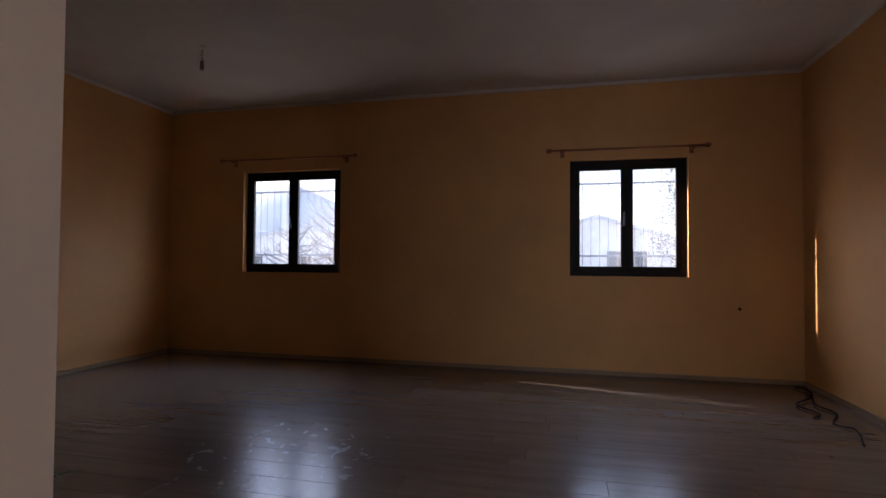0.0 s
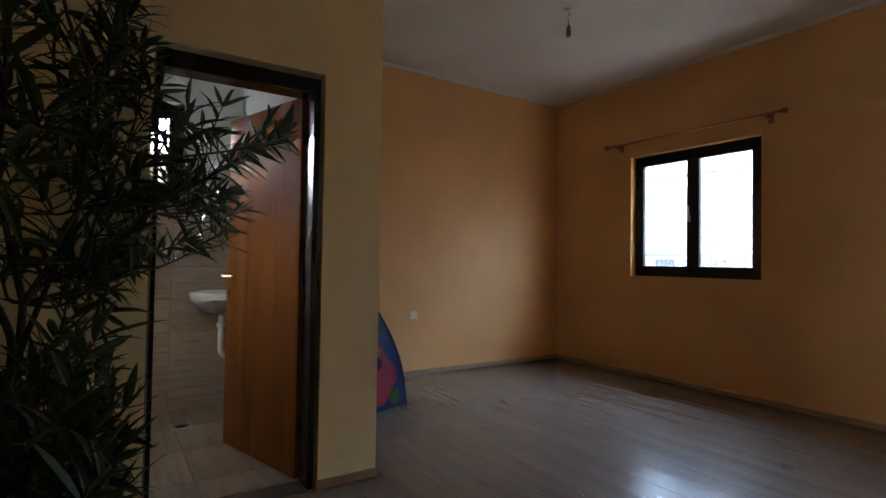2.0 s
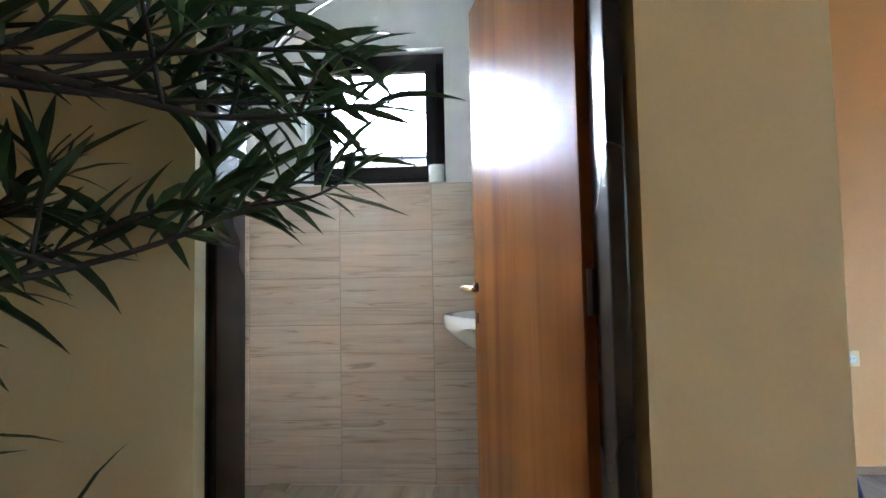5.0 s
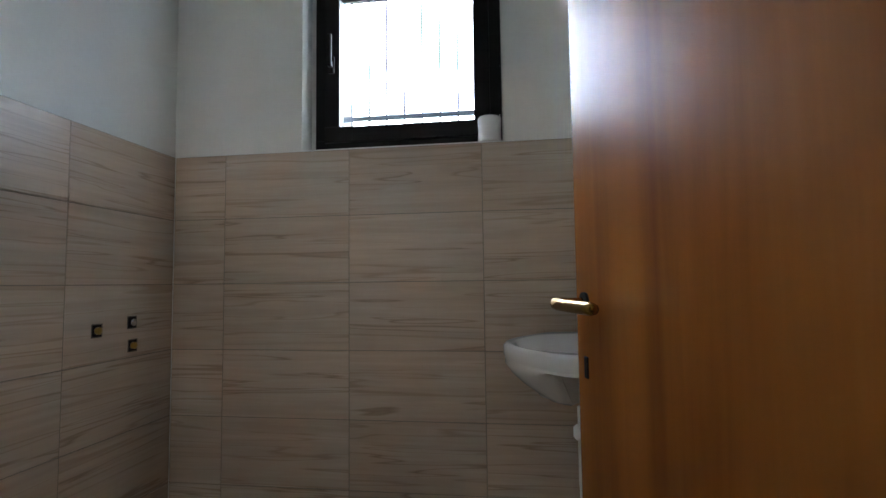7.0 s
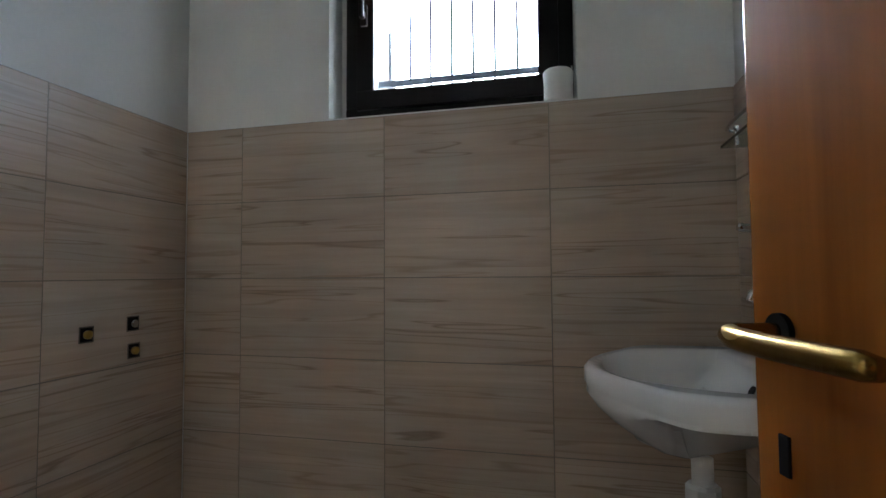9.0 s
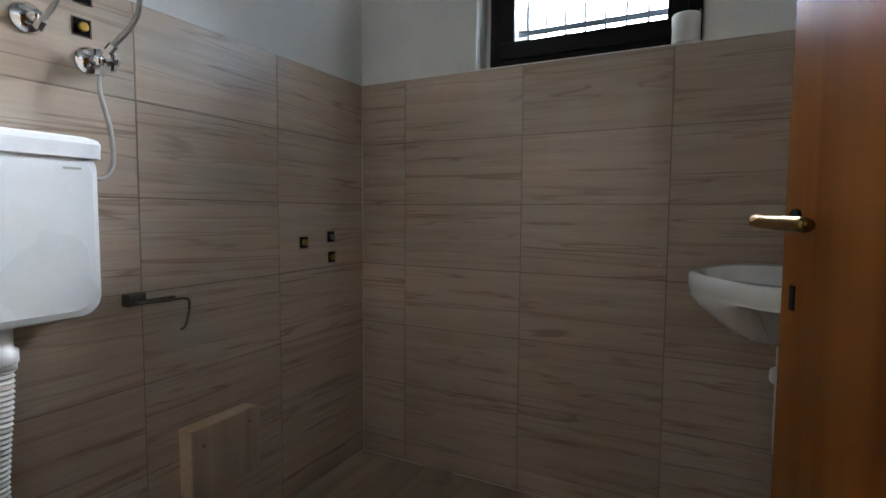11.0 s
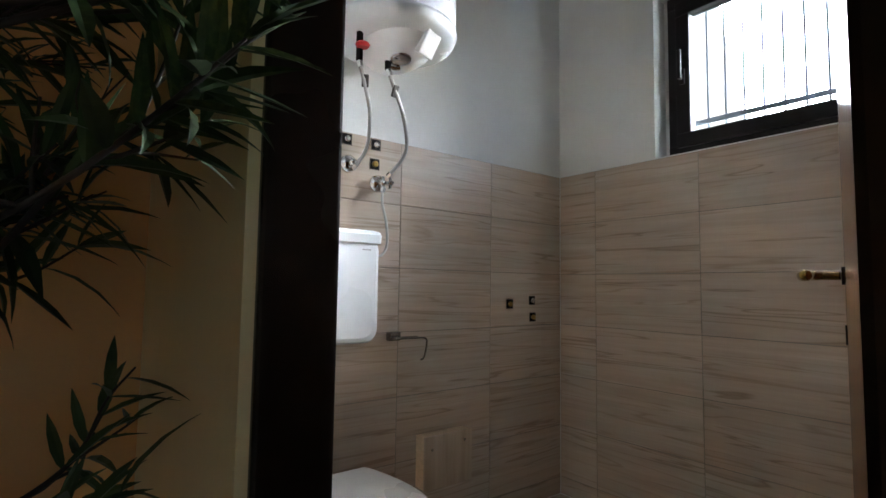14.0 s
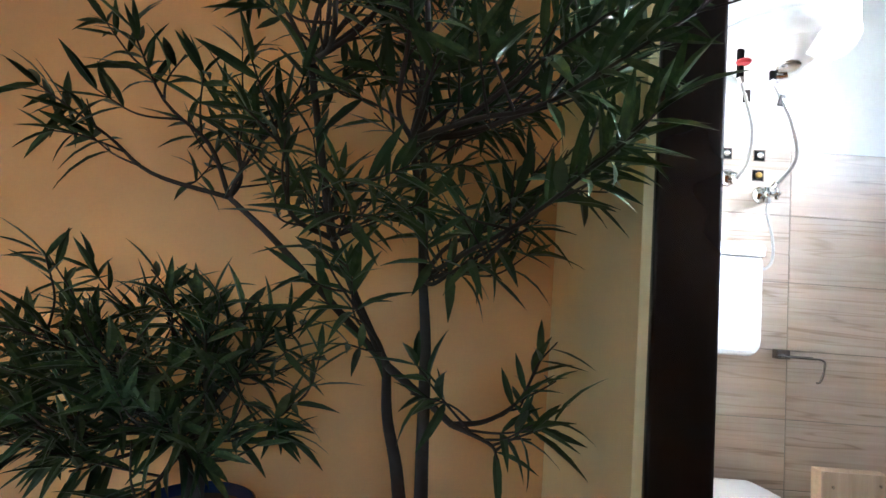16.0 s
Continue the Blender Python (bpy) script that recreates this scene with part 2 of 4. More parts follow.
def add_tube(bm, points, radius, sides=10, closed_ends=True):
    """A tube along points; radius may be a list."""
    pts = [Vector(p) for p in points]
    radii = radius if isinstance(radius, (list, tuple)) else [radius] * len(pts)
    rings = []
    axis = Vector((0, 0, 1))
    for k, p in enumerate(pts):
        way = (pts[min(k + 1, len(pts) - 1)] - pts[max(k - 1, 0)]).normalized()
        if k == 0:
            side = way.cross(axis if abs(way.z) < 0.9 else Vector((1, 0, 0))).normalized()
        else:
            side = (side - way * side.dot(way)).normalized()
        up = way.cross(side)
        rings.append([bm.verts.new(p + (side * math.cos(a) + up * math.sin(a)) * radii[k]) for a in (2 * math.pi * i / sides for i in range(sides))])
    for a, b in zip(rings, rings[1:]):
        for i in range(sides):
            bm.faces.new((a[i], a[(i + 1) % sides], b[(i + 1) % sides], b[i]))
    if closed_ends:
        bm.faces.new(rings[0][::-1])
        bm.faces.new(rings[-1])
    return bm


def tube(points, radius, sides=10):
    return add_tube(bmesh.new(), points, radius, sides)


def curve_points(points, steps=8):
    """A smooth line through the points."""
    p = [Vector(q) for q in points]
    p = [p[0] * 2 - p[1]] + p + [p[-1] * 2 - p[-2]]
    out = []
    for k in range(1, len(p) - 2):
        for i in range(steps):
            t = i / steps
            out.append(0.5 * (2 * p[k] + (p[k + 1] - p[k - 1]) * t + (2 * p[k - 1] - 5 * p[k] + 4 * p[k + 1] - p[k + 2]) * t * t + (3 * p[k] - p[k - 1] - 3 * p[k + 1] + p[k + 2]) * t ** 3))
    return out + [p[-2]]


def lathe(profile, sides=32):
    """Turned about z from (radius, height) pairs."""
    bm = bmesh.new()
    rings = [[bm.verts.new((r * math.cos(2 * math.pi * i / sides), r * math.sin(2 * math.pi * i / sides), z)) for i in range(sides)] for r, z in profile]
    for a, b in zip(rings, rings[1:]):
        for i in range(sides):
            bm.faces.new((a[i], a[(i + 1) % sides], b[(i + 1) % sides], b[i]))
    bm.faces.new(rings[0][::-1])
    bm.faces.new(rings[-1])
    return bm


def loft(outlines):
    """Skin through closed outlines of equal count, capped."""
    bm = bmesh.new()
    rings = [[bm.verts.new(p) for p in o] for o in outlines]
    n = len(rings[0])
    for a, b in zip(rings, rings[1:]):
        for i in range(n):
            bm.faces.new((a[i], a[(i + 1) % n], b[(i + 1) % n], b[i]))
    bm.faces.new(rings[0][::-1])
    bm.faces.new(rings[-1])
    bmesh.ops.recalc_face_normals(bm, faces=bm.faces[:])
    return bm


def wall(name, material, x0, x1, y0, y1, z0, z1, holes=(), axis="x"):
    """A wall with openings through it. axis: the way along which it runs; holes: (a0, a1, z0, z1)."""
    bm = bmesh.new()
    lo, hi = (x0, x1) if axis == "x" else (y0, y1)
    cuts = sorted({lo, hi, *[v for h in holes for v in h[:2]]})
    for a, b in zip(cuts, cuts[1:]):
        levels = sorted({z0, z1, *[v for h in holes if h[0] <= a and h[1] >= b for v in h[2:]]})
        for c, d in zip(levels, levels[1:]):
            mid = ((a + b) / 2, (c + d) / 2)
            if any(h[0] < mid[0] < h[1] and h[2] < mid[1] < h[3] for h in holes):
                continue
            add_box(bm, *((a, b, y0, y1) if axis == "x" else (x0, x1, a, b)), c, d)
    bmesh.ops.remove_doubles(bm, verts=bm.verts[:], dist=0.0001)
    inner = [f for f in bm.faces if any(g is not f and (g.calc_center_median() - f.calc_center_median()).length < 1e-4 for v in f.verts for g in v.link_faces)]
    bmesh.ops.delete(bm, geom=list(set(inner)), context="FACES_ONLY")
    return tagged(part(name, bm, material), kind="structure")


# ---- plan ----
H = 3.10            # ceiling
DOOR_Y0, DOOR_Y1 = -1.88, -1.745
BLOCK_X = 2.035      # outer corner of the bathroom block
BATH_X = 1.71
TILE_TOP = 1.583
LEFT_X = 0.10       # wall behind the plants
BACK_Y = 0.15
WIN_X = 5.44
RIGHT_Y = -7.10
WIN1 = (-2.22, -0.92)
WIN2 = (-6.06, -4.88)
WIN_Z = (1.035, 2.28)
BW_X, BW_Z = (0.53, 1.30), (1.59, 2.33)
DOOR_X = (0.955, 1.70)
DEPTH = 0.2

wall("wall_window", ORANGE, WIN_X, WIN_X + DEPTH, RIGHT_Y - 0.25, BACK_Y + 0.35, -0.12, H, [(*WIN1, *WIN_Z), (*WIN2, *WIN_Z)], "y")
wall("wall_back", ORANGE, BLOCK_X, WIN_X, BACK_Y, BACK_Y + 0.35, -0.12, H)
wall("wall_right", ORANGE, -3.0, WIN_X, RIGHT_Y - 0.25, RIGHT_Y, -0.12, H)
wall("wall_bath_right", CREAM, BATH_X, BLOCK_X, DOOR_Y1, BACK_Y + 0.35, -0.12, H)
wall("wall_bath_door", CREAM, -0.15, BLOCK_X, DOOR_Y0, DOOR_Y1, -0.12, H, [(DOOR_X[0] - 0.008, DOOR_X[1] + 0.015, -0.12, 2.095)])
wall("wall_bath_back", WHITE, 0.0, BATH_X, 0.0, 0.30, -0.12, H, [(*BW_X, *BW_Z)])
wall("wall_bath_left", WHITE, -0.15, 0.0, DOOR_Y1, 0.30, -0.12, H)
wall("wall_entrance", ORANGE, -0.15, LEFT_X, RIGHT_Y, DOOR_Y0, -0.12, H, [(-5.45, -4.352, -0.12, 2.3)], "y")
tagged(part("wall_jamb_lining", box(-0.148, LEFT_X - 0.002, -4.357, -4.3522, 0, 2.3), WHITE), kind="structure")
# Unseen vestibule; the end wall's opening is added for the entrance lamp.
wall("wall_vestibule_side", CREAM, -3.0, -0.15, -3.6, -3.4, -0.12, H)
wall("wall_vestibule_end", CREAM, -3.2, -3.0, RIGHT_Y - 0.25, -3.4, -0.12, H, [(-5.5, -3.9, -0.12, 2.4)], "y")


def plain(name, bm, material):
    return tagged(part(name, bm, material), kind="structure")


# Added wall, not part of the place; keeps direct sun off the small window.
tagged(part("wall_sun_block", box(-6.0, 2.2, 3.0, 3.3, -0.6, 4.6), OUTER), kind="structure")
plain("ceiling", box(-3.2, WIN_X + DEPTH, RIGHT_Y - 0.25, BACK_Y + 0.35, H, H + 0.15), CEILING)
floor = plain("floor", box(-3.2, WIN_X, RIGHT_Y, BACK_Y, -0.12, -0.012), GROUT)
wall("wall_bath_inner", WHITE, 0.0, BATH_X, DOOR_Y1, DOOR_Y1 + 0.004, -0.12, H, [(DOOR_X[0] - 0.008, DOOR_X[1] + 0.015, -0.12, 2.095)])
plain("wall_bath_lining", box(BATH_X - 0.004, BATH_X, DOOR_Y1 + 0.004, 0, -0.12, H), WHITE)
plain("ground", box(-2500, 2500, -2500, 2500, -0.9, -0.6), painted("yard_earth", (0.22, 0.19, 0.13), 0.95, 0.3, 3, 0.6))


# ---- windows ----
def sash_window(number, width, z0, z1, m, leaves, label):
    """A dark window in the plane y = 0 of the pose m; the room lies towards -y."""
    frame_ob = thing("window_%d" % number, m, label, "window")
    frame_ob["kind"] = "structure"
    h = z1 - z0
    f = 0.055
    bm = bmesh.new()
    add_box(bm, 0, width, 0, 0.06, 0, f, 0.004)
    add_box(bm, 0, width, 0, 0.06, h - f, h, 0.004)
    add_box(bm, 0, f, 0.002, 0.058, f, h - f, 0.004)
    add_box(bm, width - f, width, 0.002, 0.058, f, h - f, 0.004)
    part("window_frame", bm, BLACK_PVC, frame_ob)
    w = (width - 2 * f) / leaves
    for k in range(leaves):
        a, b = f + k * w - 0.012 * (k == 0), f + (k + 1) * w + 0.012 * (k == leaves - 1)
        s = 0.062
        bm = bmesh.new()
        c, d = f - 0.012, h - f + 0.012
        add_box(bm, a, b, -0.018, 0.035, c, c + s, 0.005)
        add_box(bm, a, b, -0.018, 0.035, d - s, d, 0.005)
        add_box(bm, a, a + s, -0.016, 0.033, c + s, d - s, 0.005)
        add_box(bm, b - s, b, -0.016, 0.033, c + s, d - s, 0.005)
        sash = part("sash", bm, BLACK_PVC, frame_ob)
        pane = part("pane", box(a + s - 0.004, b - s + 0.004, 0.006, 0.012, c + s - 0.004, d - s + 0.004), GLASSY if leaves == 2 else CLEAR, sash)
        pane.visible_shadow = False
    hx = f + w - 0.03 if leaves == 2 else f + 0.02
    hb = box(hx - 0.012, hx + 0.012, -0.03, -0.018, h * 0.43, h * 0.43 + 0.07, 0.004)
    add_box(hb, hx - 0.009, hx + 0.009, -0.055, -0.04, h * 0.43 + 0.02, h * 0.43 + 0.15, 0.005)
    add_box(hb, hx - 0.008, hx + 0.008, -0.045, -0.025, h * 0.43 + 0.02, h * 0.43 + 0.045, 0.003)
    part("window_handle", hb, DARK_FRAME if leaves == 1 else IRON, frame_ob)
    return frame_ob


def grille(m, width, h, count, label, rails=(0.175, 0.81), r=0.0042):
    g = thing("window_grille", m, label, "window bars", "bars outside the windows")
    for z in (rails[0] * h, rails[1] * h):
        part("rail", box(-0.02, width + 0.02, -0.004, 0.004, z - 0.012, z + 0.012, 0.002), IRON, g)
    for k in range(count):
        x = width * (k + 0.5) / count
        part("bar", tube([(x, 0.008, -0.02), (x, 0.008, h + 0.02)], r, 8), IRON, g)
    return g


W = WIN_Z[1] - WIN_Z[0]
for n, (a, b) in enumerate((WIN1, WIN2), 1):
    m = pose(WIN_X + 0.08, b, WIN_Z[0], 0, 0, -90)
    sash_window(n, b - a, *WIN_Z, m, 2, "dark two-leaf window with a thin handle, closed, in the orange wall")
    grille(pose(WIN_X + 0.16, b, WIN_Z[0], 0, 0, -90), b - a, W, 14 if n == 1 else 13, "iron window bars outside the dark window, sky glare painted in as grey-blue")
# Added strips close the gaps beside the frame so no light leaks past.
for x0, x1 in ((BW_X[0], 0.556), (1.286, BW_X[1])):
    plain("light_leak_filler", box(x0, x1, 0.098, 0.13, *BW_Z), WHITE)
sash_window(3, 1.29 - 0.55, *BW_Z, pose(0.552, 0.08, BW_Z[0]), 1, "small dark single-leaf window above the tiles, closed")
grille(pose(BW_X[0], 0.25, BW_Z[0]), BW_X[1] - BW_X[0], BW_Z[1] - BW_Z[0], 10, "iron window bars outside the small window, sky glare painted in as grey-blue", (0.26, 0.97), 0.0055)

# ---- bathroom door ----
def bathroom_door():
    d = thing("door_1", pose(0, 0, 0), "open varnished wooden door in a dark brown metal frame", "door")
    d["kind"] = "structure"
    x0, x1 = DOOR_X
    bm = bmesh.new()
    add_box(bm, x0 + 0.002, x0 + 0.022, DOOR_Y0 + 0.014, DOOR_Y1 + 0.005, 0, 2.07, 0.006)
    part("frame", bm, DARK_FRAME, d)
    part("frame", box(x1 - 0.035, x1 - 0.002, DOOR_Y0 + 0.014, DOOR_Y1 + 0.005, 0, 2.07, 0.006), DARK_FRAME, d)
    part("frame", box(x0 + 0.022, x1 - 0.035, DOOR_Y0 + 0.014, DOOR_Y1 + 0.005, 1.99, 2.07, 0.006), DARK_FRAME, d)
    part("threshold", box(x0 + 0.035, x1 - 0.035, DOOR_Y0, DOOR_Y1, -0.01, 0.008, 0.003), GROUT, d)
    hinge, end = Vector((1.664, -1.725, 0)), Vector((1.455, -0.962, 0))
    ang = math.degrees(math.atan2((end - hinge).y, (end - hinge).x))
    leaf = part("leaf", box(0, (end - hinge).length, -0.02, 0.02, 0.012, 2.01, 0.004), DOOR_WOOD, d, "varnished orange-brown wooden door leaf")
    leaf.matrix_basis = pose(hinge.x, hinge.y, 0, 0, 0, ang)
    L = (end - hinge).length
    u = L - 0.04
    part("rosette", tube([(u, 0.02, 1.042), (u, 0.025, 1.042)], 0.016, 20), BLACK, leaf)
    lever = bmesh.new()
    add_tube(lever, curve_points([(u, 0.026, 1.042), (u, 0.045, 1.042), (u - 0.004, 0.066, 1.042), (u - 0.03, 0.078, 1.041), (u - 0.07, 0.078, 1.040), (u - 0.155, 0.072, 1.039)]), [0.008] * 12 + [0.0085] * 8 + [0.0092] * 20 + [0.007], 14)
    part("handle", lever, BRASS, leaf, "brass lever handle", True)
    part("keyhole_plate", box(L - 0.046, L - 0.033, 0.0195, 0.0225, 0.922, 0.956, 0.001), BLACK, leaf)
    for hz in (0.25, 1.0, 1.75):
        part("hinge", tube([(-0.006, 0.004, hz), (-0.006, 0.004, hz + 0.09)], 0.008, 10), DARK_FRAME, leaf)
    part("lock_plate", box(L - 0.0005, L + 0.0015, -0.01, 0.01, 0.9, 1.13), BRASS, leaf)
    return d


bathroom_door()


# ---- main room ----
def curtain_rod(y0, y1, z):
    x = WIN_X - 0.09
    r = thing("curtain_rod", pose(x, (y0 + y1) / 2, z), "reddish wooden curtain rod on two brackets above the window", "curtain rod", "rods above the windows")
    h = (y1 - y0) / 2
    part("rod", tube([(0, -h, 0), (0, -h / 3, -0.004), (0, h / 3, -0.004), (0, h, 0)], 0.011, 12), ROD_WOOD, r, smooth=True)
    for s in (-1, 1):
        knob = lathe([(0.008, 0.0), (0.016, 0.006), (0.013, 0.014), (0.024, 0.03), (0.026, 0.045), (0.016, 0.062), (0.004, 0.068)], 16)
        bmesh.ops.transform(knob, matrix=pose(0, s * h, 0, -90 * s, 0, 0), verts=knob.verts[:])
        part("finial", knob, ROD_WOOD, r, smooth=True)
        b = box(0.0, 0.088, s * (h - 0.1) - 0.014, s * (h - 0.1) + 0.014, -0.034, -0.012, 0.004)
        add_box(b, 0.074, 0.088, s * (h - 0.1) - 0.022, s * (h - 0.1) + 0.022, -0.065, 0.03, 0.004)
        part("bracket", b, ROD_WOOD, r)
    return r


curtain_rod(-2.40, -0.71, 2.415)
curtain_rod(-6.19, -4.70, 2.372)


def wall_socket(m, label):
    s = thing("wall_socket", m, label, "wall socket")
    part("plate", box(-0.041, 0.041, -0.010, 0, -0.041, 0.041, 0.004), CREAM, s)
    part("rim", tube([(0, -0.0095, 0), (0, -0.0145, 0)], 0.022, 24), PLASTIC, s)
    for k in (-1, 1):
        part("contact", tube([(k * 0.0095, -0.014, 0), (k * 0.0095, -0.0152, 0)], 0.003, 8), BLACK, s)
    return s


wall_socket(pose(3.43, BACK_Y, 0.605), "wall socket with cream plate on orange wall beside the tent")
outlet = tagged(thing("cable_outlet", pose(WIN_X, -6.53, 0.726, 0, 0, -90), "small open cable outlet with a bare wire end on orange wall", "cable outlet"))
# Flat black disc stands for the shade inside the outlet.
part("recess_shade", tube([(0, -0.001, 0), (0, -0.004, 0)], 0.016, 16), BLACK, outlet)
part("wire_end", tube(curve_points([(0, -0.004, 0), (0.006, -0.02, -0.004), (0.004, -0.03, -0.018)], 4), 0.0025, 6), IRON, outlet)


def ceiling_pendant():
    d = thing("ceiling_pendant", pose(3.72, -1.64, H), "bare bulb holder hanging from the ceiling on a short twisted wire", "ceiling lamp")
    part("wire", tube(curve_points([(0, 0, 0), (0.008, 0.004, -0.04), (-0.006, -0.004, -0.08), (0.004, 0, -0.12), (0, 0, -0.15)], 6), 0.0032, 8), BLACK, d)
    part("terminal", box(-0.014, 0.014, -0.01, 0.01, -0.095, -0.06, 0.004), PLASTIC, d)
    hold = lathe([(0.006, -0.125), (0.014, -0.135), (0.017, -0.165), (0.019, -0.20), (0.017, -0.215), (0.009, -0.215)], 20)
    part("holder", hold, IRON, d, smooth=True)
    rose = lathe([(0.03, 0.0), (0.028, -0.012), (0.014, -0.02)], 20)
    part("rose", rose, PLASTIC, d, smooth=True)


ceiling_pendant()

TENT_BLUE = painted("tent_blue_nylon", (0.015, 0.035, 0.22), 0.45, 0.2, 40, 0.3)
TENT_NET = painted("tent_pale_net", (0.10, 0.17, 0.36), 0.6, 0.12, 300, 0.5)
TENT_PINK = painted("tent_pink_print", (0.50, 0.05, 0.10), 0.5, 0.2, 30, 0.2)
TENT_GREEN = painted("tent_green_print", (0.10, 0.25, 0.05), 0.5, 0.15, 30, 0.2)
TENT_YELLOW = painted("tent_yellow_trim", (0.45, 0.38, 0.06), 0.5, 0.1, 30, 0.1)
TENT_WHITE = painted("tent_white_print", (0.6, 0.6, 0.62), 0.5, 0.1, 30, 0.1)
TENT_PIPING = painted("tent_dark_piping", (0.01, 0.015, 0.08), 0.5, 0.1, 30, 0.1)


def play_tent():
    t = thing("play_tent", pose(2.40, -0.62, 0), "small blue and pink pop-up play tent standing beside the bathroom block", "play tent")
    apex = Vector((0.04, 0.0, 1.08))
    # corners of the base; the sides bow outwards
    base = [Vector((-0.36, -0.30, 0)), Vector((0.44, -0.16, 0)), Vector((0.36, 0.42, 0)), Vector((-0.36, 0.42, 0))]

    def at(k, u, v):
        a, b = base[k], base[(k + 1) % 4]
        foot = a.lerp(b, u)
        p = foot.lerp(apex, v)
        out = Vector((foot.x, foot.y, 0)).normalized()
        return p + out * (0.105 * math.sin(math.pi * min(1, v * 1.05)) * (1 - 0.35 * v)) - Vector((0, 0, 0)) + Vector((0, 0, 0.012 * math.sin(9 * u + 5 * v)))

    def panel(k, u0, u1, v0, v1, off=0.0, n=10):
        bm = bmesh.new()
        a, b = base[k], base[(k + 1) % 4]
        nrm = Vector(((b - a).y, -(b - a).x, 0.3)).normalized()
        grid = [[bm.verts.new(at(k, u0 + (u1 - u0) * i / n, v0 + (v1 - v0) * j / n) + nrm * off) for i in range(n + 1)] for j in range(n + 1)]
        for j in range(n):
            for i in range(n):
                bm.faces.new((grid[j][i], grid[j][i + 1], grid[j + 1][i + 1], grid[j + 1][i]))
        bmesh.ops.solidify(bm, geom=bm.faces[:], thickness=0.003)
        return bm

    def blob(name, k, cu, cv, points, material, off):
        """A printed shape on a side: an outline of (u, v) about a centre."""
        bm = bmesh.new()
        a, b = base[k], base[(k + 1) % 4]
        nrm = Vector(((b - a).y, -(b - a).x, 0.3)).normalized()
        c = bm.verts.new(at(k, cu, cv) + nrm * off)
        rings = [[bm.verts.new(at(k, cu + du * f, cv + dv * f) + nrm * off) for du, dv in points] for f in (0.5, 1.0)]
        m = len(points)
        for i in range(m):
            bm.faces.new((c, rings[0][i], rings[0][(i + 1) % m]))
            bm.faces.new((rings[0][i], rings[1][i], rings[1][(i + 1) % m], rings[0][(i + 1) % m]))
        bmesh.ops.solidify(bm, geom=bm.faces[:], thickness=0.002)
        return part(name, bm, material, t)

    for k in range(4):
        part("side_panel", panel(k, 0, 1, 0, 0.56), TENT_BLUE, t)
        part("net_panel", panel(k, 0, 1, 0.56, 0.995), TENT_NET, t)
        part("piping", tube([at(k, 0, v / 14) for v in range(15)], 0.008, 8), TENT_PIPING, t)
        part("piping", tube([at(k, u / 10, 0.56) for u in range(11)], 0.005, 6), TENT_PIPING, t)
        part("piping", tube([at(k, u / 10, 0.004) + Vector((0, 0, 0.008)) for u in range(11)], 0.007, 6), TENT_PIPING, t)
    for k in (0, 1):
        ring = [(0.27 * math.cos(a) * (1 - 0.28 * math.sin(a)) * (1 + 0.14 * math.cos(4 * a)), 0.215 * math.sin(a) * (1 + 0.10 * math.cos(5 * a))) for a in (2 * math.pi * i / 20 for i in range(20))]
        blob("body_print", k, 0.60, 0.26, ring, TENT_PINK, 0.006)
        blob("mouth_print", k, 0.61, 0.325, [(0.075 * math.cos(a), 0.042 * math.sin(a)) for a in (2 * math.pi * i / 12 for i in range(12))], TENT_PIPING, 0.010)
        for d in (-0.04, 0.045):
            blob("spot_print", k, 0.59 + d, 0.405, [(0.042 * math.cos(a), 0.026 * math.sin(a)) for a in (2 * math.pi * i / 12 for i in range(12))], TENT_WHITE, 0.010)
            blob("dot_print", k, 0.592 + d, 0.402, [(0.014 * math.cos(a), 0.010 * math.sin(a)) for a in (2 * math.pi * i / 10 for i in range(10))], TENT_PIPING, 0.013)
        blob("green_print", k, 0.52, 0.07, [(0.12 * math.cos(a), 0.05 * math.sin(a)) for a in (2 * math.pi * i / 12 for i in range(12))], TENT_GREEN, 0.010)
        blob("green_print", k, 0.84, 0.08, [(0.07 * math.cos(a), 0.06 * math.sin(a)) for a in (2 * math.pi * i / 12 for i in range(12))], TENT_GREEN, 0.010)
    hole = [at(0, 0.17 + 0.15 * math.cos(a), 0.17 + 0.14 * math.sin(a)) + Vector((0, -0.03, 0.01)) for a in (2 * math.pi * i / 24 for i in range(25))]
    part("opening_trim", tube(hole, 0.012, 8), TENT_YELLOW, t, "yellow-trimmed round opening")
    # Flat dark olive disc laid over the panel inside the yellow ring.
    blob("opening", 0, 0.17, 0.17, [(0.15 * math.cos(a), 0.14 * math.sin(a)) for a in (2 * math.pi * i / 20 for i in range(20))], painted("opening_dark_olive", (0.12, 0.10, 0.05), 0.7, 0.2, 40, 0.3), 0.012)
    return t


play_tent()


def scrap(x, y, size, label, seed):
    rnd = random.Random(seed)
    bm = bmesh.new()
    bmesh.ops.create_icosphere(bm, subdivisions=2, radius=size)
    for v in bm.verts:
        v.co *= 0.7 + 0.6 * rnd.random()
        v.co.z = max(-size * 0.3, v.co.z * 0.45)
    ob = part("dirt_scrap", bm, BARK, None, label)
    ob.matrix_world = pose(x, y, size * 0.3, 0, 0, rnd.random() * 90)
    return tagged(ob, label, "litter", "scraps on the floor")


for k, (x, y, s) in enumerate(((4.10, -2.99, 0.03), (4.10, -2.76, 0.012), (4.11, -5.72, 0.016), (3.36, -6.40, 0.02), (3.2, -3.3, 0.012))):
    scrap(x, y, s, "dark crumb of dried leaf lying on the pale laminate", k)

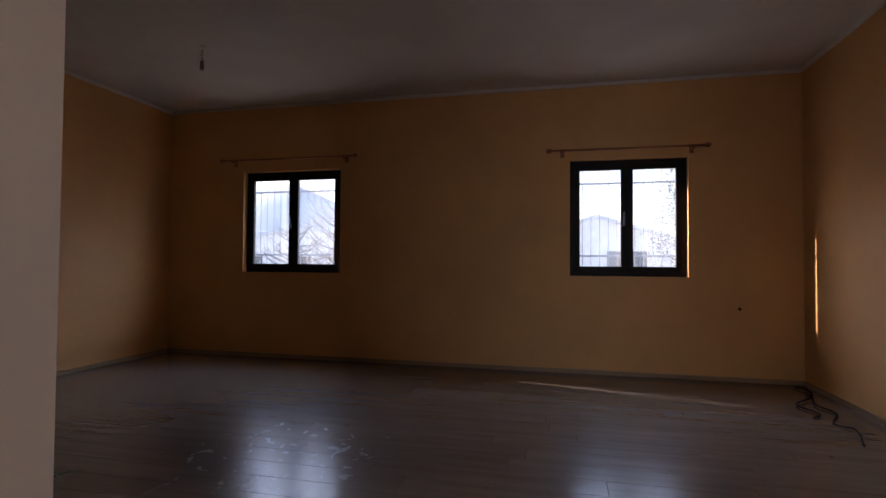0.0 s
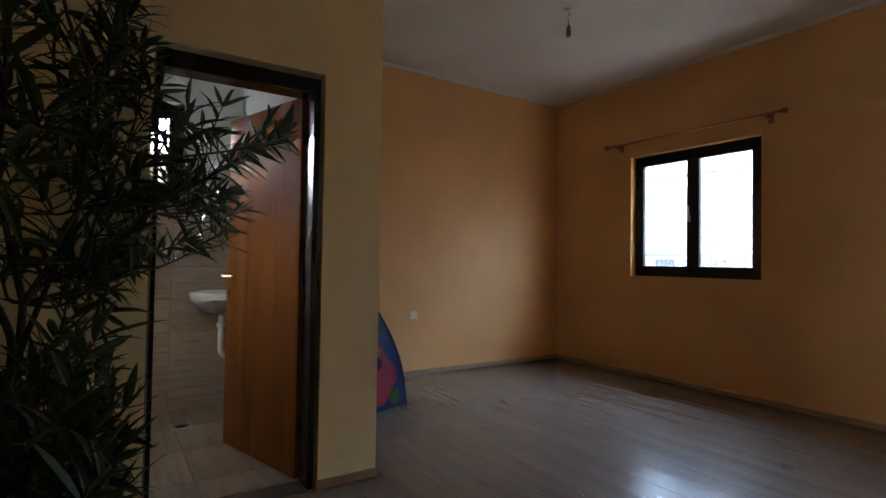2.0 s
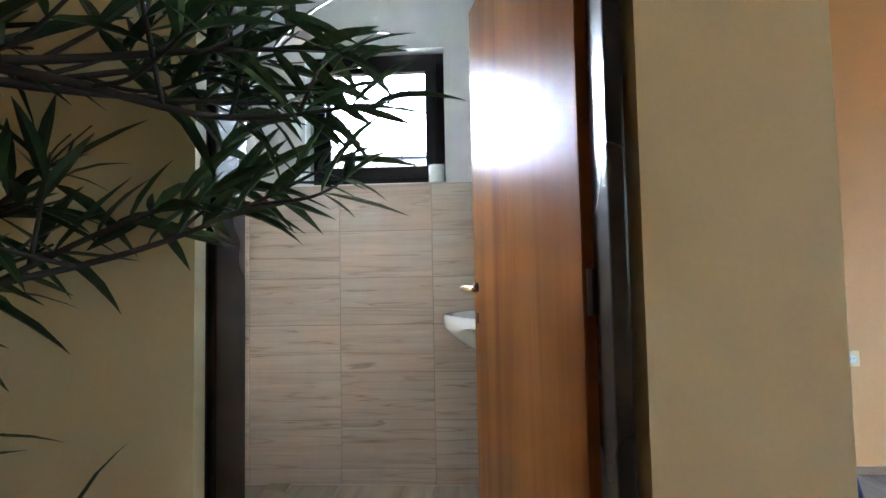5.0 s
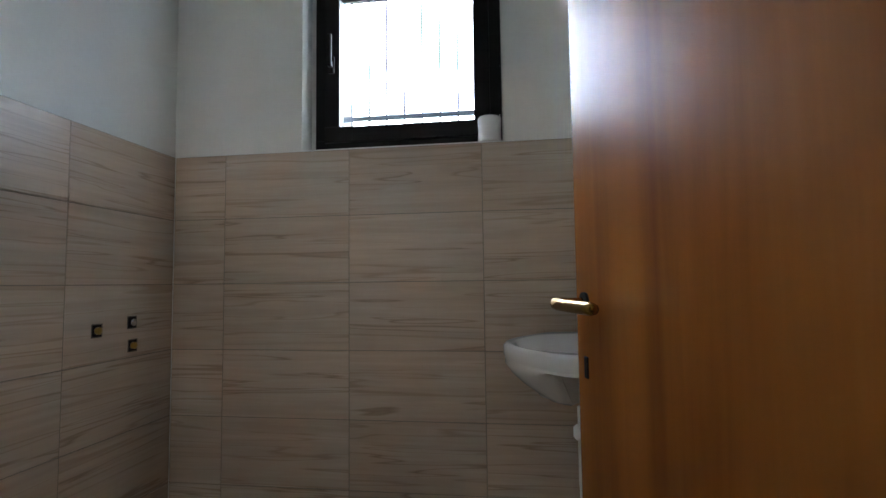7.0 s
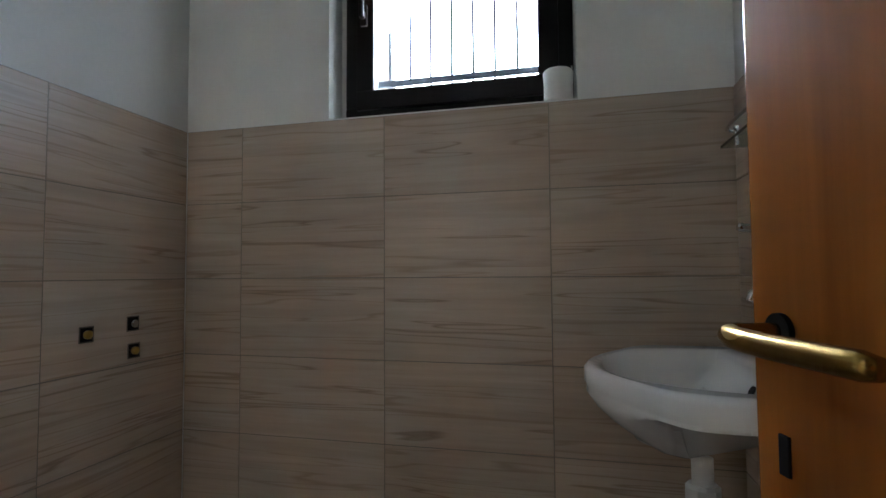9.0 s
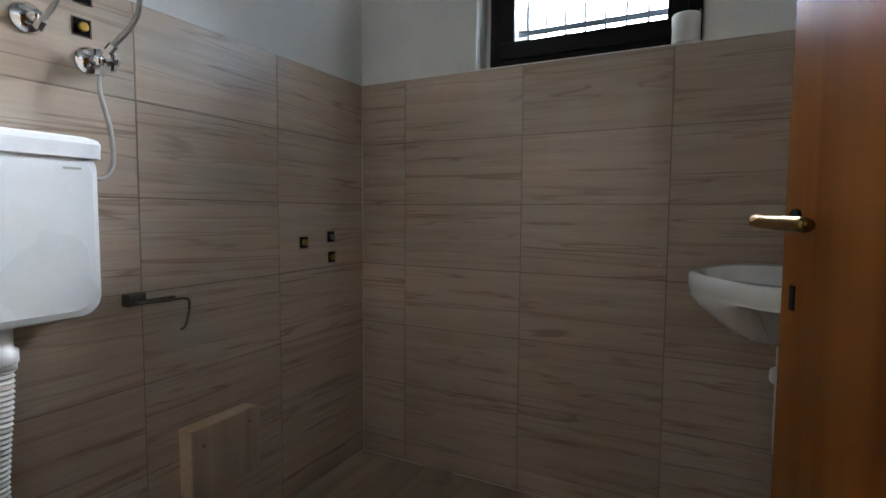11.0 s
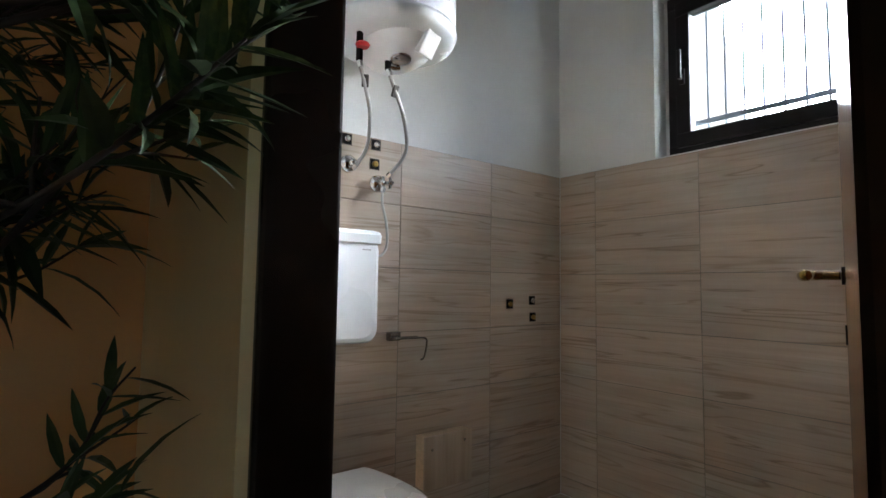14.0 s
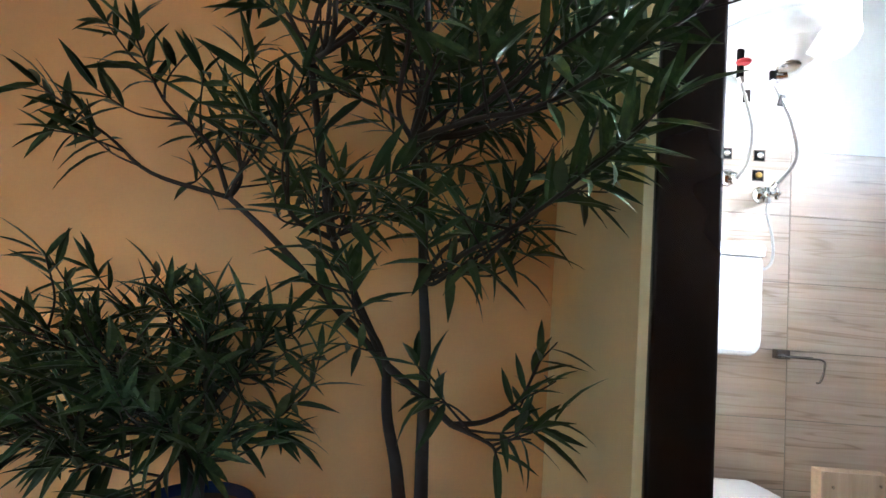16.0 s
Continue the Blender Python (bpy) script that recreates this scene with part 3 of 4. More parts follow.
cable = tube(curve_points([(5.3, -6.95, 0.012), (5.1, -7.0, 0.02), (4.85, -6.92, 0.008), (4.6, -6.85, 0.014), (4.4, -6.9, 0.008), (4.1, -6.75, 0.008), (3.95, -6.82, 0.01), (3.6, -6.7, 0.008)], 8), 0.006, 8)
add_tube(cable, curve_points([(4.85, -6.92, 0.02), (4.6, -6.7, 0.012), (4.35, -6.76, 0.01), (4.2, -6.66, 0.01)], 8), 0.006, 8)
tagged(part("loose_cable", cable, BLACK, None, smooth=True), "thin black cable lying loose on the laminate by the wall", "cable")

# ---- bathroom fittings ----
def heater():
    h = thing("water_heater", pose(0.24, -1.19, 1.855), "white upright electric water heater on the wall above the cistern", "water heater")
    part("tank", lathe([(0.19, 0.0), (0.215, 0.012), (0.22, 0.05), (0.22, 0.70), (0.21, 0.73), (0.15, 0.76), (0.04, 0.77)], 48), PLASTIC, h, smooth=True)
    part("bottom_pan", lathe([(0.221, 0.035), (0.224, 0.02), (0.215, -0.004), (0.18, -0.022), (0.14, -0.032)], 48), PLASTIC, h, "off-white plastic bottom cap", True)
    rings = []
    for z, rx, ry in ((0.0, 0.155, 0.14), (-0.03, 0.15, 0.13), (-0.06, 0.13, 0.11), (-0.085, 0.10, 0.075), (-0.095, 0.06, 0.045)):
        rings.append([(0.02 + rx * math.cos(a), ry * math.sin(a), z) for a in (2 * math.pi * i / 28 for i in range(28))])
    part("cover", loft(rings), PLASTIC, h, smooth=True)
    sw = box(-0.012, 0.012, -0.038, 0.038, -0.042, 0.042, 0.006)
    bmesh.ops.transform(sw, matrix=pose(0.150, 0.045, -0.045, 0, 30, 20), verts=sw.verts[:])
    part("switch_flap", sw, PAPER, h, "pale square flap")
    dial = lathe([(0.036, 0), (0.036, -0.004), (0.028, -0.006)], 28)
    bmesh.ops.transform(dial, matrix=pose(0.085, -0.02, -0.094, 0, -12, 0), verts=dial.verts[:])
    part("gauge", dial, CHROME, h, "round grey gauge", True)
    part("badge", box(0.2135, 0.2155, 0.03, 0.08, 0.085, 0.093), BRAID, h)
    for y, mat in ((-0.148, RED), (-0.04, BRASS)):
        part("collar", lathe([(0.02, 0), (0.024, -0.006), (0.018, -0.014)], 20), mat, h).matrix_basis = pose(0.04 + 0.02 * (y < -0.1), y, -0.07)
        part("nipple", tube([(0.04, y, -0.02), (0.04, y, -0.12)], 0.011, 12), BLACK if y < 0 else CHROME, h)
    part("safety_valve", tube([(0.04, -0.04, -0.112), (0.045, -0.015, -0.112), (0.05, 0.0, -0.108)], 0.008, 10), CHROME, h)
    for z in (0.15, 0.6):
        part("wall_bracket", box(-0.24, -0.21, -0.08, 0.08, z - 0.02, z + 0.02, 0.003), IRON, h)
    return h


heater()


def hose(points, label, r=0.0065):
    pts = curve_points(points, 10)
    t = thing("braided_hose", pose(*points[0]), label, "water hose", "hoses of the heater and the cistern")
    o = Vector(points[0])
    part("braid", tube([p - o for p in pts], r, 10), BRAID, t, smooth=True)
    for a, b in ((pts[0], pts[2]), (pts[-1], pts[-3])):
        way = (b - a).normalized()
        part("nut", tube([a - o, a - o + way * 0.022], 0.0105, 6), CHROME, t)
    return t


hose([(0.28, -1.338, 1.735), (0.28, -1.315, 1.66), (0.235, -1.268, 1.58), (0.13, -1.22, 1.50), (0.05, -1.225, 1.44)], "braided steel water hose hanging from the heater to the flange valve")
hose([(0.28, -1.23, 1.735), (0.28, -1.205, 1.68), (0.25, -1.145, 1.60), (0.15, -1.065, 1.51), (0.06, -1.085, 1.425)], "braided steel water hose hanging from the heater to the cross valve")
hose([(0.062, -1.105, 1.385), (0.065, -1.11, 1.33), (0.06, -1.085, 1.24), (0.055, -1.08, 1.16), (0.06, -1.11, 1.125), (0.065, -1.15, 1.13)], "braided steel water hose from the cross valve to the cistern", 0.005)
tape = painted("dark_tape", (0.05, 0.04, 0.035), 0.6, 0.3, 60, 0.5)
for k, (x, y, z) in enumerate(((0.283, -1.318, 1.672), (0.279, -1.20, 1.668))):
    ob = part("tape_tag", box(-0.010, 0.013, -0.004, 0.004, -0.02, 0.02, 0.003), tape, None)
    ob.matrix_world = pose(x, y, z, 20, 0, 60 + 40 * k)
    tagged(ob, "dark scrap of tape wound round the braided hose", "tape", "tape on the hoses")


def flange_valve(y, z, cross, label):
    v = thing("angle_valve", pose(0.008, y, z, 0, 90, 0), label, "valve")
    part("flange", lathe([(0.034, 0), (0.033, 0.006), (0.02, 0.014), (0.011, 0.018)], 28), CHROME, v, smooth=True)
    part("body", tube([(0, 0, 0.012), (0, 0, 0.045)], 0.011, 14), CHROME, v, smooth=True)
    if cross:
        part("elbow", tube([(0.026, 0, 0.04), (-0.022, 0, 0.04)], 0.009, 12), CHROME, v, smooth=True)
        g = tube([(0, 0.012, 0.04), (0, 0.045, 0.04)], 0.007, 10)
        add_box(g, -0.006, 0.006, 0.03, 0.037, 0.018, 0.062, 0.002)
        add_box(g, -0.022, 0.022, 0.03, 0.037, 0.034, 0.046, 0.002)
        part("tap_cross", g, CHROME, v)
    return v


flange_valve(-1.225, 1.465, False, "chrome flange plate on the tiles with a braided hose on it")
flange_valve(-1.10, 1.405, True, "chrome cross-handle angle valve on the tiles below the heater")


def pipe_hole(y, z, brass, w=0.019):
    h = thing("pipe_outlet", pose(0.008, y, z, 0, 90, 0), "square hole cut in the tile with a %s pipe end" % ("brass" if brass else "dark"), "pipe outlet", "square pipe holes in the tiled wall")
    # No hole is cut: a thin black plate paints its dark inside.
    bm = box(-w, w, -w, w, 0.0, 0.0008)
    part("recess_shade", bm, BLACK, h)
    b = bmesh.new()
    for a in ((-w - 0.003, -w, -w - 0.003, w + 0.003), (w, w + 0.003, -w - 0.003, w + 0.003), (-w, w, -w - 0.003, -w), (-w, w, w, w + 0.003)):
        add_box(b, *a, 0.0, 0.002)
    part("edge", b, GROUT, h)
    part("pipe", lathe([(0.0095, 0), (0.0115, 0.003), (0.0115, 0.012), (0.006, 0.012), (0.0055, 0.004)][:4], 14), BRASS if brass else CHROME, h, smooth=True)
    return h


for y, z, b in ((-1.235, 1.557, False), (-1.11, 1.556, False), (-1.114, 1.480, True), (-0.374, 0.937, True), (-0.222, 0.953, False), (-0.217, 0.873, True)):
    pipe_hole(y, z, b)


def rounded(w, d, r, n=6):
    """Outline of a rounded rectangle about the origin."""
    out = []
    for cx, cy, a0 in ((w / 2 - r, d / 2 - r, 0), (-w / 2 + r, d / 2 - r, 90), (-w / 2 + r, -d / 2 + r, 180), (w / 2 - r, -d / 2 + r, 270)):
        for i in range(n + 1):
            a = radians(a0 + 90 * i / n)
            out.append((cx + r * math.cos(a), cy + r * math.sin(a)))
    return out


def cistern():
    c = thing("toilet_cistern", pose(0.009, -1.335, 0.81), "white plastic low-level toilet cistern on the tiled wall", "cistern")
    rings = []
    for x, w, h, r, dz in ((0.0, 0.35, 0.37, 0.03, 0), (0.05, 0.36, 0.375, 0.035, 0), (0.105, 0.36, 0.375, 0.04, 0), (0.122, 0.35, 0.362, 0.045, 0), (0.128, 0.325, 0.335, 0.05, 0)):
        rings.append([(x, a, b + 0.19 + dz) for a, b in rounded(w, h, r)])
    part("tank", loft(rings), PLASTIC, c, smooth=False)
    rings = []
    for z, w, d, r in ((0.352, 0.368, 0.134, 0.02), (0.382, 0.372, 0.138, 0.022), (0.392, 0.366, 0.132, 0.024), (0.398, 0.34, 0.11, 0.03)):
        rings.append([(0.069 + b, a, z) for a, b in rounded(w, d, r)])
    part("lid", loft(rings), PLASTIC, c)
    part("badge", box(0.1285, 0.1295, 0.105, 0.14, 0.326, 0.331), BRAID, c)
    part("flush_button", lathe([(0.018, 0.396), (0.018, 0.404), (0.014, 0.406)], 20), PLASTIC, c).matrix_basis = pose(0.07, 0, 0)
    neck = lathe([(0.028, -0.075), (0.034, -0.07), (0.034, -0.045), (0.026, -0.04), (0.026, 0.0), (0.034, 0.004)], 24)
    part("outlet", neck, PLASTIC, c, smooth=True).matrix_basis = pose(0.07, 0.0, 0)
    return c


cistern()


def corrugated(points, r, label, rib=0.008):
    pts = curve_points(points, 30)
    dist, rad, last = 0.0, [], pts[0]
    fine = []
    for k in range(len(pts) - 1):
        for i in range(3):
            fine.append(pts[k].lerp(pts[k + 1], i / 3))
    for p in fine:
        dist += (p - last).length
        last = p
        rad.append(r * (1 + 0.09 * math.cos(2 * math.pi * dist / rib)))
    o = Vector(points[0])
    t = thing("flexible_pipe", pose(*points[0]), label, "pipe")
    part("tube", tube([p - o for p in fine], rad, 14), PLASTIC, t, smooth=True)
    cuff = tube([Vector((0, 0, 0.012)), Vector((0, 0, -0.02))], r * 1.2, 20)
    part("cuff", cuff, PLASTIC, t, smooth=True)
    return t


corrugated([(0.079, -1.333, 0.745), (0.078, -1.337, 0.66), (0.078, -1.346, 0.56), (0.080, -1.352, 0.46), (0.10, -1.345, 0.37), (0.15, -1.335, 0.32)], 0.024, "white corrugated flush pipe from the cistern down to the toilet", 0.011)


def toilet():
    t = thing("toilet", pose(0.0, -1.335, 0), "white ceramic toilet with the lid closed", "toilet")

    def egg(x0, x1, w, z, n=36, back=0.55):
        out = []
        cx = x0 + (x1 - x0) * 0.42
        for i in range(n):
            a = 2 * math.pi * i / n
            c, s = math.cos(a), math.sin(a)
            rx = (x1 - cx) if c > 0 else (cx - x0)
            out.append((cx + rx * (abs(c) ** (1 if c > 0 else back)) * (1 if c > 0 else -1), w / 2 * (abs(s) ** (1 if c > 0 else 0.72)) * (1 if s > 0 else -1), z))
        return out

    bowl = [egg(0.14, 0.42, 0.21, 0.0), egg(0.14, 0.42, 0.20, 0.04), egg(0.15, 0.42, 0.20, 0.14), egg(0.15, 0.50, 0.27, 0.27), egg(0.14, 0.59, 0.29, 0.335), egg(0.14, 0.615, 0.30, 0.366), egg(0.15, 0.61, 0.29, 0.374)]
    part("bowl", loft(bowl), CERAMIC, t, smooth=True)

    def seat_outline(grow, z):
        side = [(0.165, 0.10), (0.172, 0.124), (0.25, 0.144), (0.36, 0.157), (0.45, 0.154), (0.52, 0.135), (0.575, 0.104), (0.61, 0.066), (0.626, 0.03)]
        right = [(0.4 + (x - 0.4) * (1 + grow / 0.23), y * (1 + grow / 0.155)) for x, y in side]
        ring = curve_points([(x, y, z - 0.018) for x, y in right] + [(0.63 + grow, 0, z - 0.018)] + [(x, -y, z - 0.018) for x, y in reversed(right)], 3)
        return [tuple(q) for q in ring]

    part("seat", loft([seat_outline(-0.006, 0.394), seat_outline(0.0, 0.40), seat_outline(-0.004, 0.409)]), PLASTIC, t)
    part("lid", loft([seat_outline(-0.010, 0.411), seat_outline(-0.003, 0.416), seat_outline(-0.003, 0.424), seat_outline(-0.014, 0.431), seat_outline(-0.05, 0.434)]), PLASTIC, t, "smooth white plastic lid")
    for y in (-0.075, 0.075):
        part("hinge", tube([(0.158, y - 0.02, 0.39), (0.158, y + 0.02, 0.39)], 0.011, 12), PLASTIC, t)
    return t


toilet()


def paper_holder():
    h = thing("paper_holder", pose(0.008, -1.02, 0.815), "chrome toilet paper holder without a roll on the tiles", "paper holder")
    part("mount", box(0, 0.028, -0.025, 0.025, -0.012, 0.022, 0.004), SHADED_CHROME, h)
    part("cover_bar", box(0.026, 0.04, -0.028, 0.10, -0.006, 0.004, 0.003), SHADED_CHROME, h)
    part("wire", tube(curve_points([(0.06, -0.02, 0.0), (0.075, 0.05, 0.0), (0.078, 0.105, -0.002), (0.078, 0.112, -0.03), (0.078, 0.10, -0.075), (0.078, 0.085, -0.083)], 8), 0.0035, 8), SHADED_CHROME, h, smooth=True)
    part("arm", tube([(0.02, -0.015, 0.0), (0.06, -0.02, 0.0)], 0.0035, 8), SHADED_CHROME, h)
    return h


paper_holder()


def inspection_box():
    b = thing("inspection_box", pose(0.008, -0.775, 0.325), "low wooden access box with a pale board face and screws", "access box")
    part("frame", box(0.0, 0.055, -0.12, 0.12, -0.1, 0.1, 0.002), painted("raw_tile_edge", (0.62, 0.47, 0.31), 0.8, 0.3, 60, 0.6), b)
    part("tile_face", box(0.0555, 0.061, -0.122, 0.122, -0.102, 0.102, 0.0015), striped("light_wood_board", [(0.25, (0.42, 0.31, 0.21)), (0.5, (0.56, 0.44, 0.32)), (0.8, (0.66, 0.54, 0.41))], (1, 26, 1.2), 0.45), b)
    for y, z in ((-0.085, 0.05), (0.08, 0.065)):
        part("screw", lathe([(0.006, 0), (0.006, 0.003), (0.004, 0.004)], 12), CHROME, b).matrix_basis = pose(0.061, y, z, 0, 90, 0)
    return b


inspection_box()


def washbasin():
    w = thing("washbasin", pose(BATH_X - 0.009, -0.40, 0.868), "small white ceramic washbasin fixed to the tiled wall behind the door", "washbasin")

    def plan(front, half, z, back=0.0, square=1.0):
        out = []
        n = 36
        for i in range(n + 1):
            a = math.pi * i / n
            c = math.cos(a)
            out.append((-back - (front - back) * math.sin(a) ** (0.72 if square == 1 else 1.0), half * math.copysign(abs(c) ** square, c), z))
        return out

    half = [(0.0, 0.30), (-0.13, 0.30), (-0.235, 0.298), (-0.28, 0.275), (-0.318, 0.215), (-0.375, 0.115), (-0.405, 0.0)]
    edge = [(q.x, q.y) for q in curve_points([(x, y, 0) for x, y in half] + [(x, -y, 0) for x, y in reversed(half[:-1])], 3)]

    def lip(grow, z):
        return [(min(0.0, x * (1 + grow / 0.40)), y * (1 + grow / 0.30), z) for x, y in edge]

    skirt = []
    for t in (1.0, 0.93, 0.78, 0.55, 0.3, 0.1):
        ring = []
        for x, y in edge:
            k = max(0.0, min(1.0, (0.26 - abs(y)) / 0.13))
            k = k * k * (3 - 2 * k)
            ring.append((x * (1 - (0.05 + 0.27 * k) * t ** 1.6 - 0.06 * (t > 0.95)), y * (1 - (0.06 + 0.42 * k) * t ** 1.5), -(0.003 + 0.112 * k) * t))
        skirt.append(ring)
    outer = skirt + [lip(-0.004, 0.0), lip(0.0, 0.008), lip(0.0, 0.036), lip(-0.007, 0.044)]
    inner = [plan(0.370, 0.225, 0.040, 0.10, 0.8), plan(0.356, 0.205, 0.0, 0.12, 0.85), plan(0.335, 0.15, -0.06, 0.17), plan(0.31, 0.07, -0.10, 0.21)]
    part("bowl", loft(outer + inner), CERAMIC, w, smooth=True)
    part("back_ledge", box(-0.035, 0, -0.298, 0.298, 0.03, 0.058, 0.008, 3), CERAMIC, w)
    # Black disc laid on the bowl paints the overflow hole's shade.
    part("overflow", lathe([(0.011, 0), (0.011, 0.003), (0.008, 0.003)], 16), BLACK, w).matrix_basis = pose(-0.1165, -0.06, 0.01, 0, -64, 0)
    part("drain", lathe([(0.022, 0), (0.02, 0.004)], 20), CHROME, w).matrix_basis = pose(-0.26, 0, -0.099)
    trap = tube(curve_points([(-0.19, 0, -0.13), (-0.19, 0, -0.22), (-0.19, 0.0, -0.34), (-0.18, 0.0, -0.40), (-0.13, 0.0, -0.435), (-0.09, 0.0, -0.41), (-0.06, 0.0, -0.38), (0.0, 0.0, -0.38)], 8), 0.02, 16)
    part("trap", trap, PLASTIC, w, "white plastic waste pipe", True)
    part("trap_nut", lathe([(0.028, 0), (0.032, 0.006), (0.032, 0.03), (0.026, 0.036)], 12), PLASTIC, w).matrix_basis = pose(-0.19, 0, -0.215)
    return w


washbasin()



def mixer_tap():
    t = thing("mixer_tap", pose(BATH_X - 0.009, -0.47, 1.10), "chrome single-lever wall mixer tap above the washbasin", "mixer tap")
    for y in (-0.075, 0.075):
        part("flange", lathe([(0.03, 0), (0.028, 0.008), (0.016, 0.014)], 24), CHROME, t, smooth=True).matrix_basis = pose(0, y, 0, 0, -90, 0)
        part("inlet", tube([(-0.01, y, 0), (-0.06, y * 0.8, 0)], 0.013, 14), CHROME, t, smooth=True)
    part("body", tube([(-0.062, -0.08, 0), (-0.062, 0.08, 0)], 0.023, 24), CHROME, t, smooth=True)
    part("cartridge", lathe([(0.022, 0.0), (0.024, 0.03), (0.022, 0.045), (0.012, 0.052)], 24), CHROME, t, smooth=True).matrix_basis = pose(-0.062, 0, 0.01)
    part("lever", tube(curve_points([(-0.062, 0, 0.055), (-0.08, 0, 0.064), (-0.11, 0, 0.070), (-0.135, 0, 0.074)], 6), [0.014] * 6 + [0.008] * 12 + [0.006], 12), CHROME, t, smooth=True)
    part("spout", tube(curve_points([(-0.062, 0, -0.018), (-0.066, 0, -0.03), (-0.085, 0, -0.042), (-0.11, 0, -0.046), (-0.118, 0, -0.06)], 6), 0.0105, 12), CHROME, t, smooth=True)
    return t


mixer_tap()

MIRROR, mnt, mb = nodes_of("mirror_silver", 0.03, 1.0)
mb.inputs["Base Color"].default_value = (0.86, 0.88, 0.87, 1)
mir = thing("wall_mirror", pose(BATH_X - 0.009, -0.42, 1.62), "frameless wall mirror above the glass shelf", "mirror")
part("glass", box(-0.006, -0.001, -0.24, 0.24, -0.32, 0.32, 0.001), MIRROR, mir)
for yy in (-0.15, 0.15):
    part("clip", box(-0.009, -0.0005, yy - 0.012, yy + 0.012, -0.328, -0.312, 0.002), CHROME, mir)
SHELF_GLASS, sg, sb = nodes_of("green_shelf_glass", 0.03)
sb.inputs["Base Color"].default_value = (0.75, 0.92, 0.86, 1)
sb.inputs["Transmission Weight"].default_value = 1.0
shelf = thing("glass_shelf", pose(BATH_X - 0.018, -0.55, 1.355), "narrow clear glass shelf on chrome holders in front of the mirror", "shelf")
part("shelf_plate", box(-0.105, -0.01, -0.25, 0.25, 0.0, 0.006, 0.001), SHELF_GLASS, shelf)
part("rail", tube(curve_points([(-0.012, -0.23, 0.035), (-0.095, -0.235, 0.035), (-0.1, 0.0, 0.035), (-0.095, 0.235, 0.035), (-0.012, 0.23, 0.035)], 8), 0.0035, 8), CHROME, shelf, smooth=True)
for yy in (-0.21, 0.21):
    part("holder", lathe([(0.013, 0), (0.013, 0.014), (0.008, 0.03)], 16), CHROME, shelf, smooth=True).matrix_basis = pose(0, yy, 0.003, 0, -90, 0)
    part("post", tube([(-0.085, yy, -0.004), (-0.085, yy, 0.036)], 0.005, 8), CHROME, shelf)

roll = thing("paper_roll", pose(1.247, 0.035, 1.592), "small white paper roll standing on the small window's sill", "paper roll")
part("paper", lathe([(0.041, 0.0), (0.043, 0.004), (0.042, 0.05), (0.044, 0.088), (0.040, 0.094), (0.016, 0.093)], 24), PAPER, roll, smooth=True)
flap = box(0.038, 0.041, -0.02, 0.024, 0.012, 0.1, 0.001)
part("loose_end", flap, PAPER, roll)


def floor_drain():
    d = thing("floor_drain", pose(1.26, -0.47, 0), "square steel floor drain set into the tiles", "floor drain")
    part("frame", box(-0.07, 0.07, -0.07, 0.07, -0.004, 0.0035, 0.001), BRAID, d)
    part("ring", lathe([(0.052, 0.0035), (0.05, 0.006), (0.042, 0.006), (0.04, 0.004)], 28), CHROME, d, smooth=True)
    # Black strips on the grate paint the shade down its slots.
    for k in range(5):
        part("slot_shade", box(-0.028, 0.028, -0.026 + k * 0.012, -0.021 + k * 0.012, 0.0036, 0.0045), BLACK, d)


floor_drain()
cover = part("tile_cover", box(-0.06, 0.06, -0.045, 0.045, 0, 0.012, 0.002), FLOOR_TILE)
cover.matrix_world = pose(0.40, -0.07, 0.0)
tagged(cover, "small loose piece of tile lying on the floor by the wall", "tile piece")

# ---- plants ----
LEAF, lnt, lb = nodes_of("oleander_leaf", 0.45, 0.0, 0.32)
lb.inputs["Subsurface Weight"].default_value = 0.0
ln, _ = noise_node(lnt, 9, 3)
lr = ramp_node(lnt, ln.outputs[0], [(0.3, (0.012, 0.029, 0.009)), (0.55, (0.028, 0.054, 0.014)), (0.72, (0.066, 0.092, 0.027))])
lnt.links.new(lr.outputs[0], lb.inputs["Base Color"])
TWIG = painted("twig_bark", (0.03, 0.021, 0.015), 0.8, 0.3, 80, 0.6)
LEAF_SIDE = [(0.0, 0.012), (0.12, 0.055), (0.35, 0.083), (0.65, 0.068), (0.88, 0.028), (1.0, 0.003)]


def leaf_form(bend):
    """Vertices and faces of a narrow folded leaf of length 1 along +x."""
    vs, fs = [], []
    for u, w in LEAF_SIDE:
        z = -bend * u * u
        vs += [(u, -w, z + w * 0.35), (u, 0, z), (u, w, z + w * 0.35)]
    for k in range(len(LEAF_SIDE) - 1):
        a = 3 * k
        fs += [(a, a + 3, a + 4, a + 1), (a + 1, a + 4, a + 5, a + 2)]
    return vs, fs


LEAF_MESHES = []
for bend in (0.06, 0.2, 0.42):
    me = bpy.data.meshes.new("leaf")
    me.from_pydata(leaf_form(bend)[0], [], leaf_form(bend)[1])
    me.materials.append(LEAF)
    LEAF_MESHES.append((me, bend))


def reach(z, y=-3.0):
    """How far the branches stand out from the wall at a height."""
    return (1.37 if y > -2.10 and z > 1.15 else 0.93 if z > 1.0 else 0.86) if z < 1.38 else 1.44 if z < 1.82 else 0.95


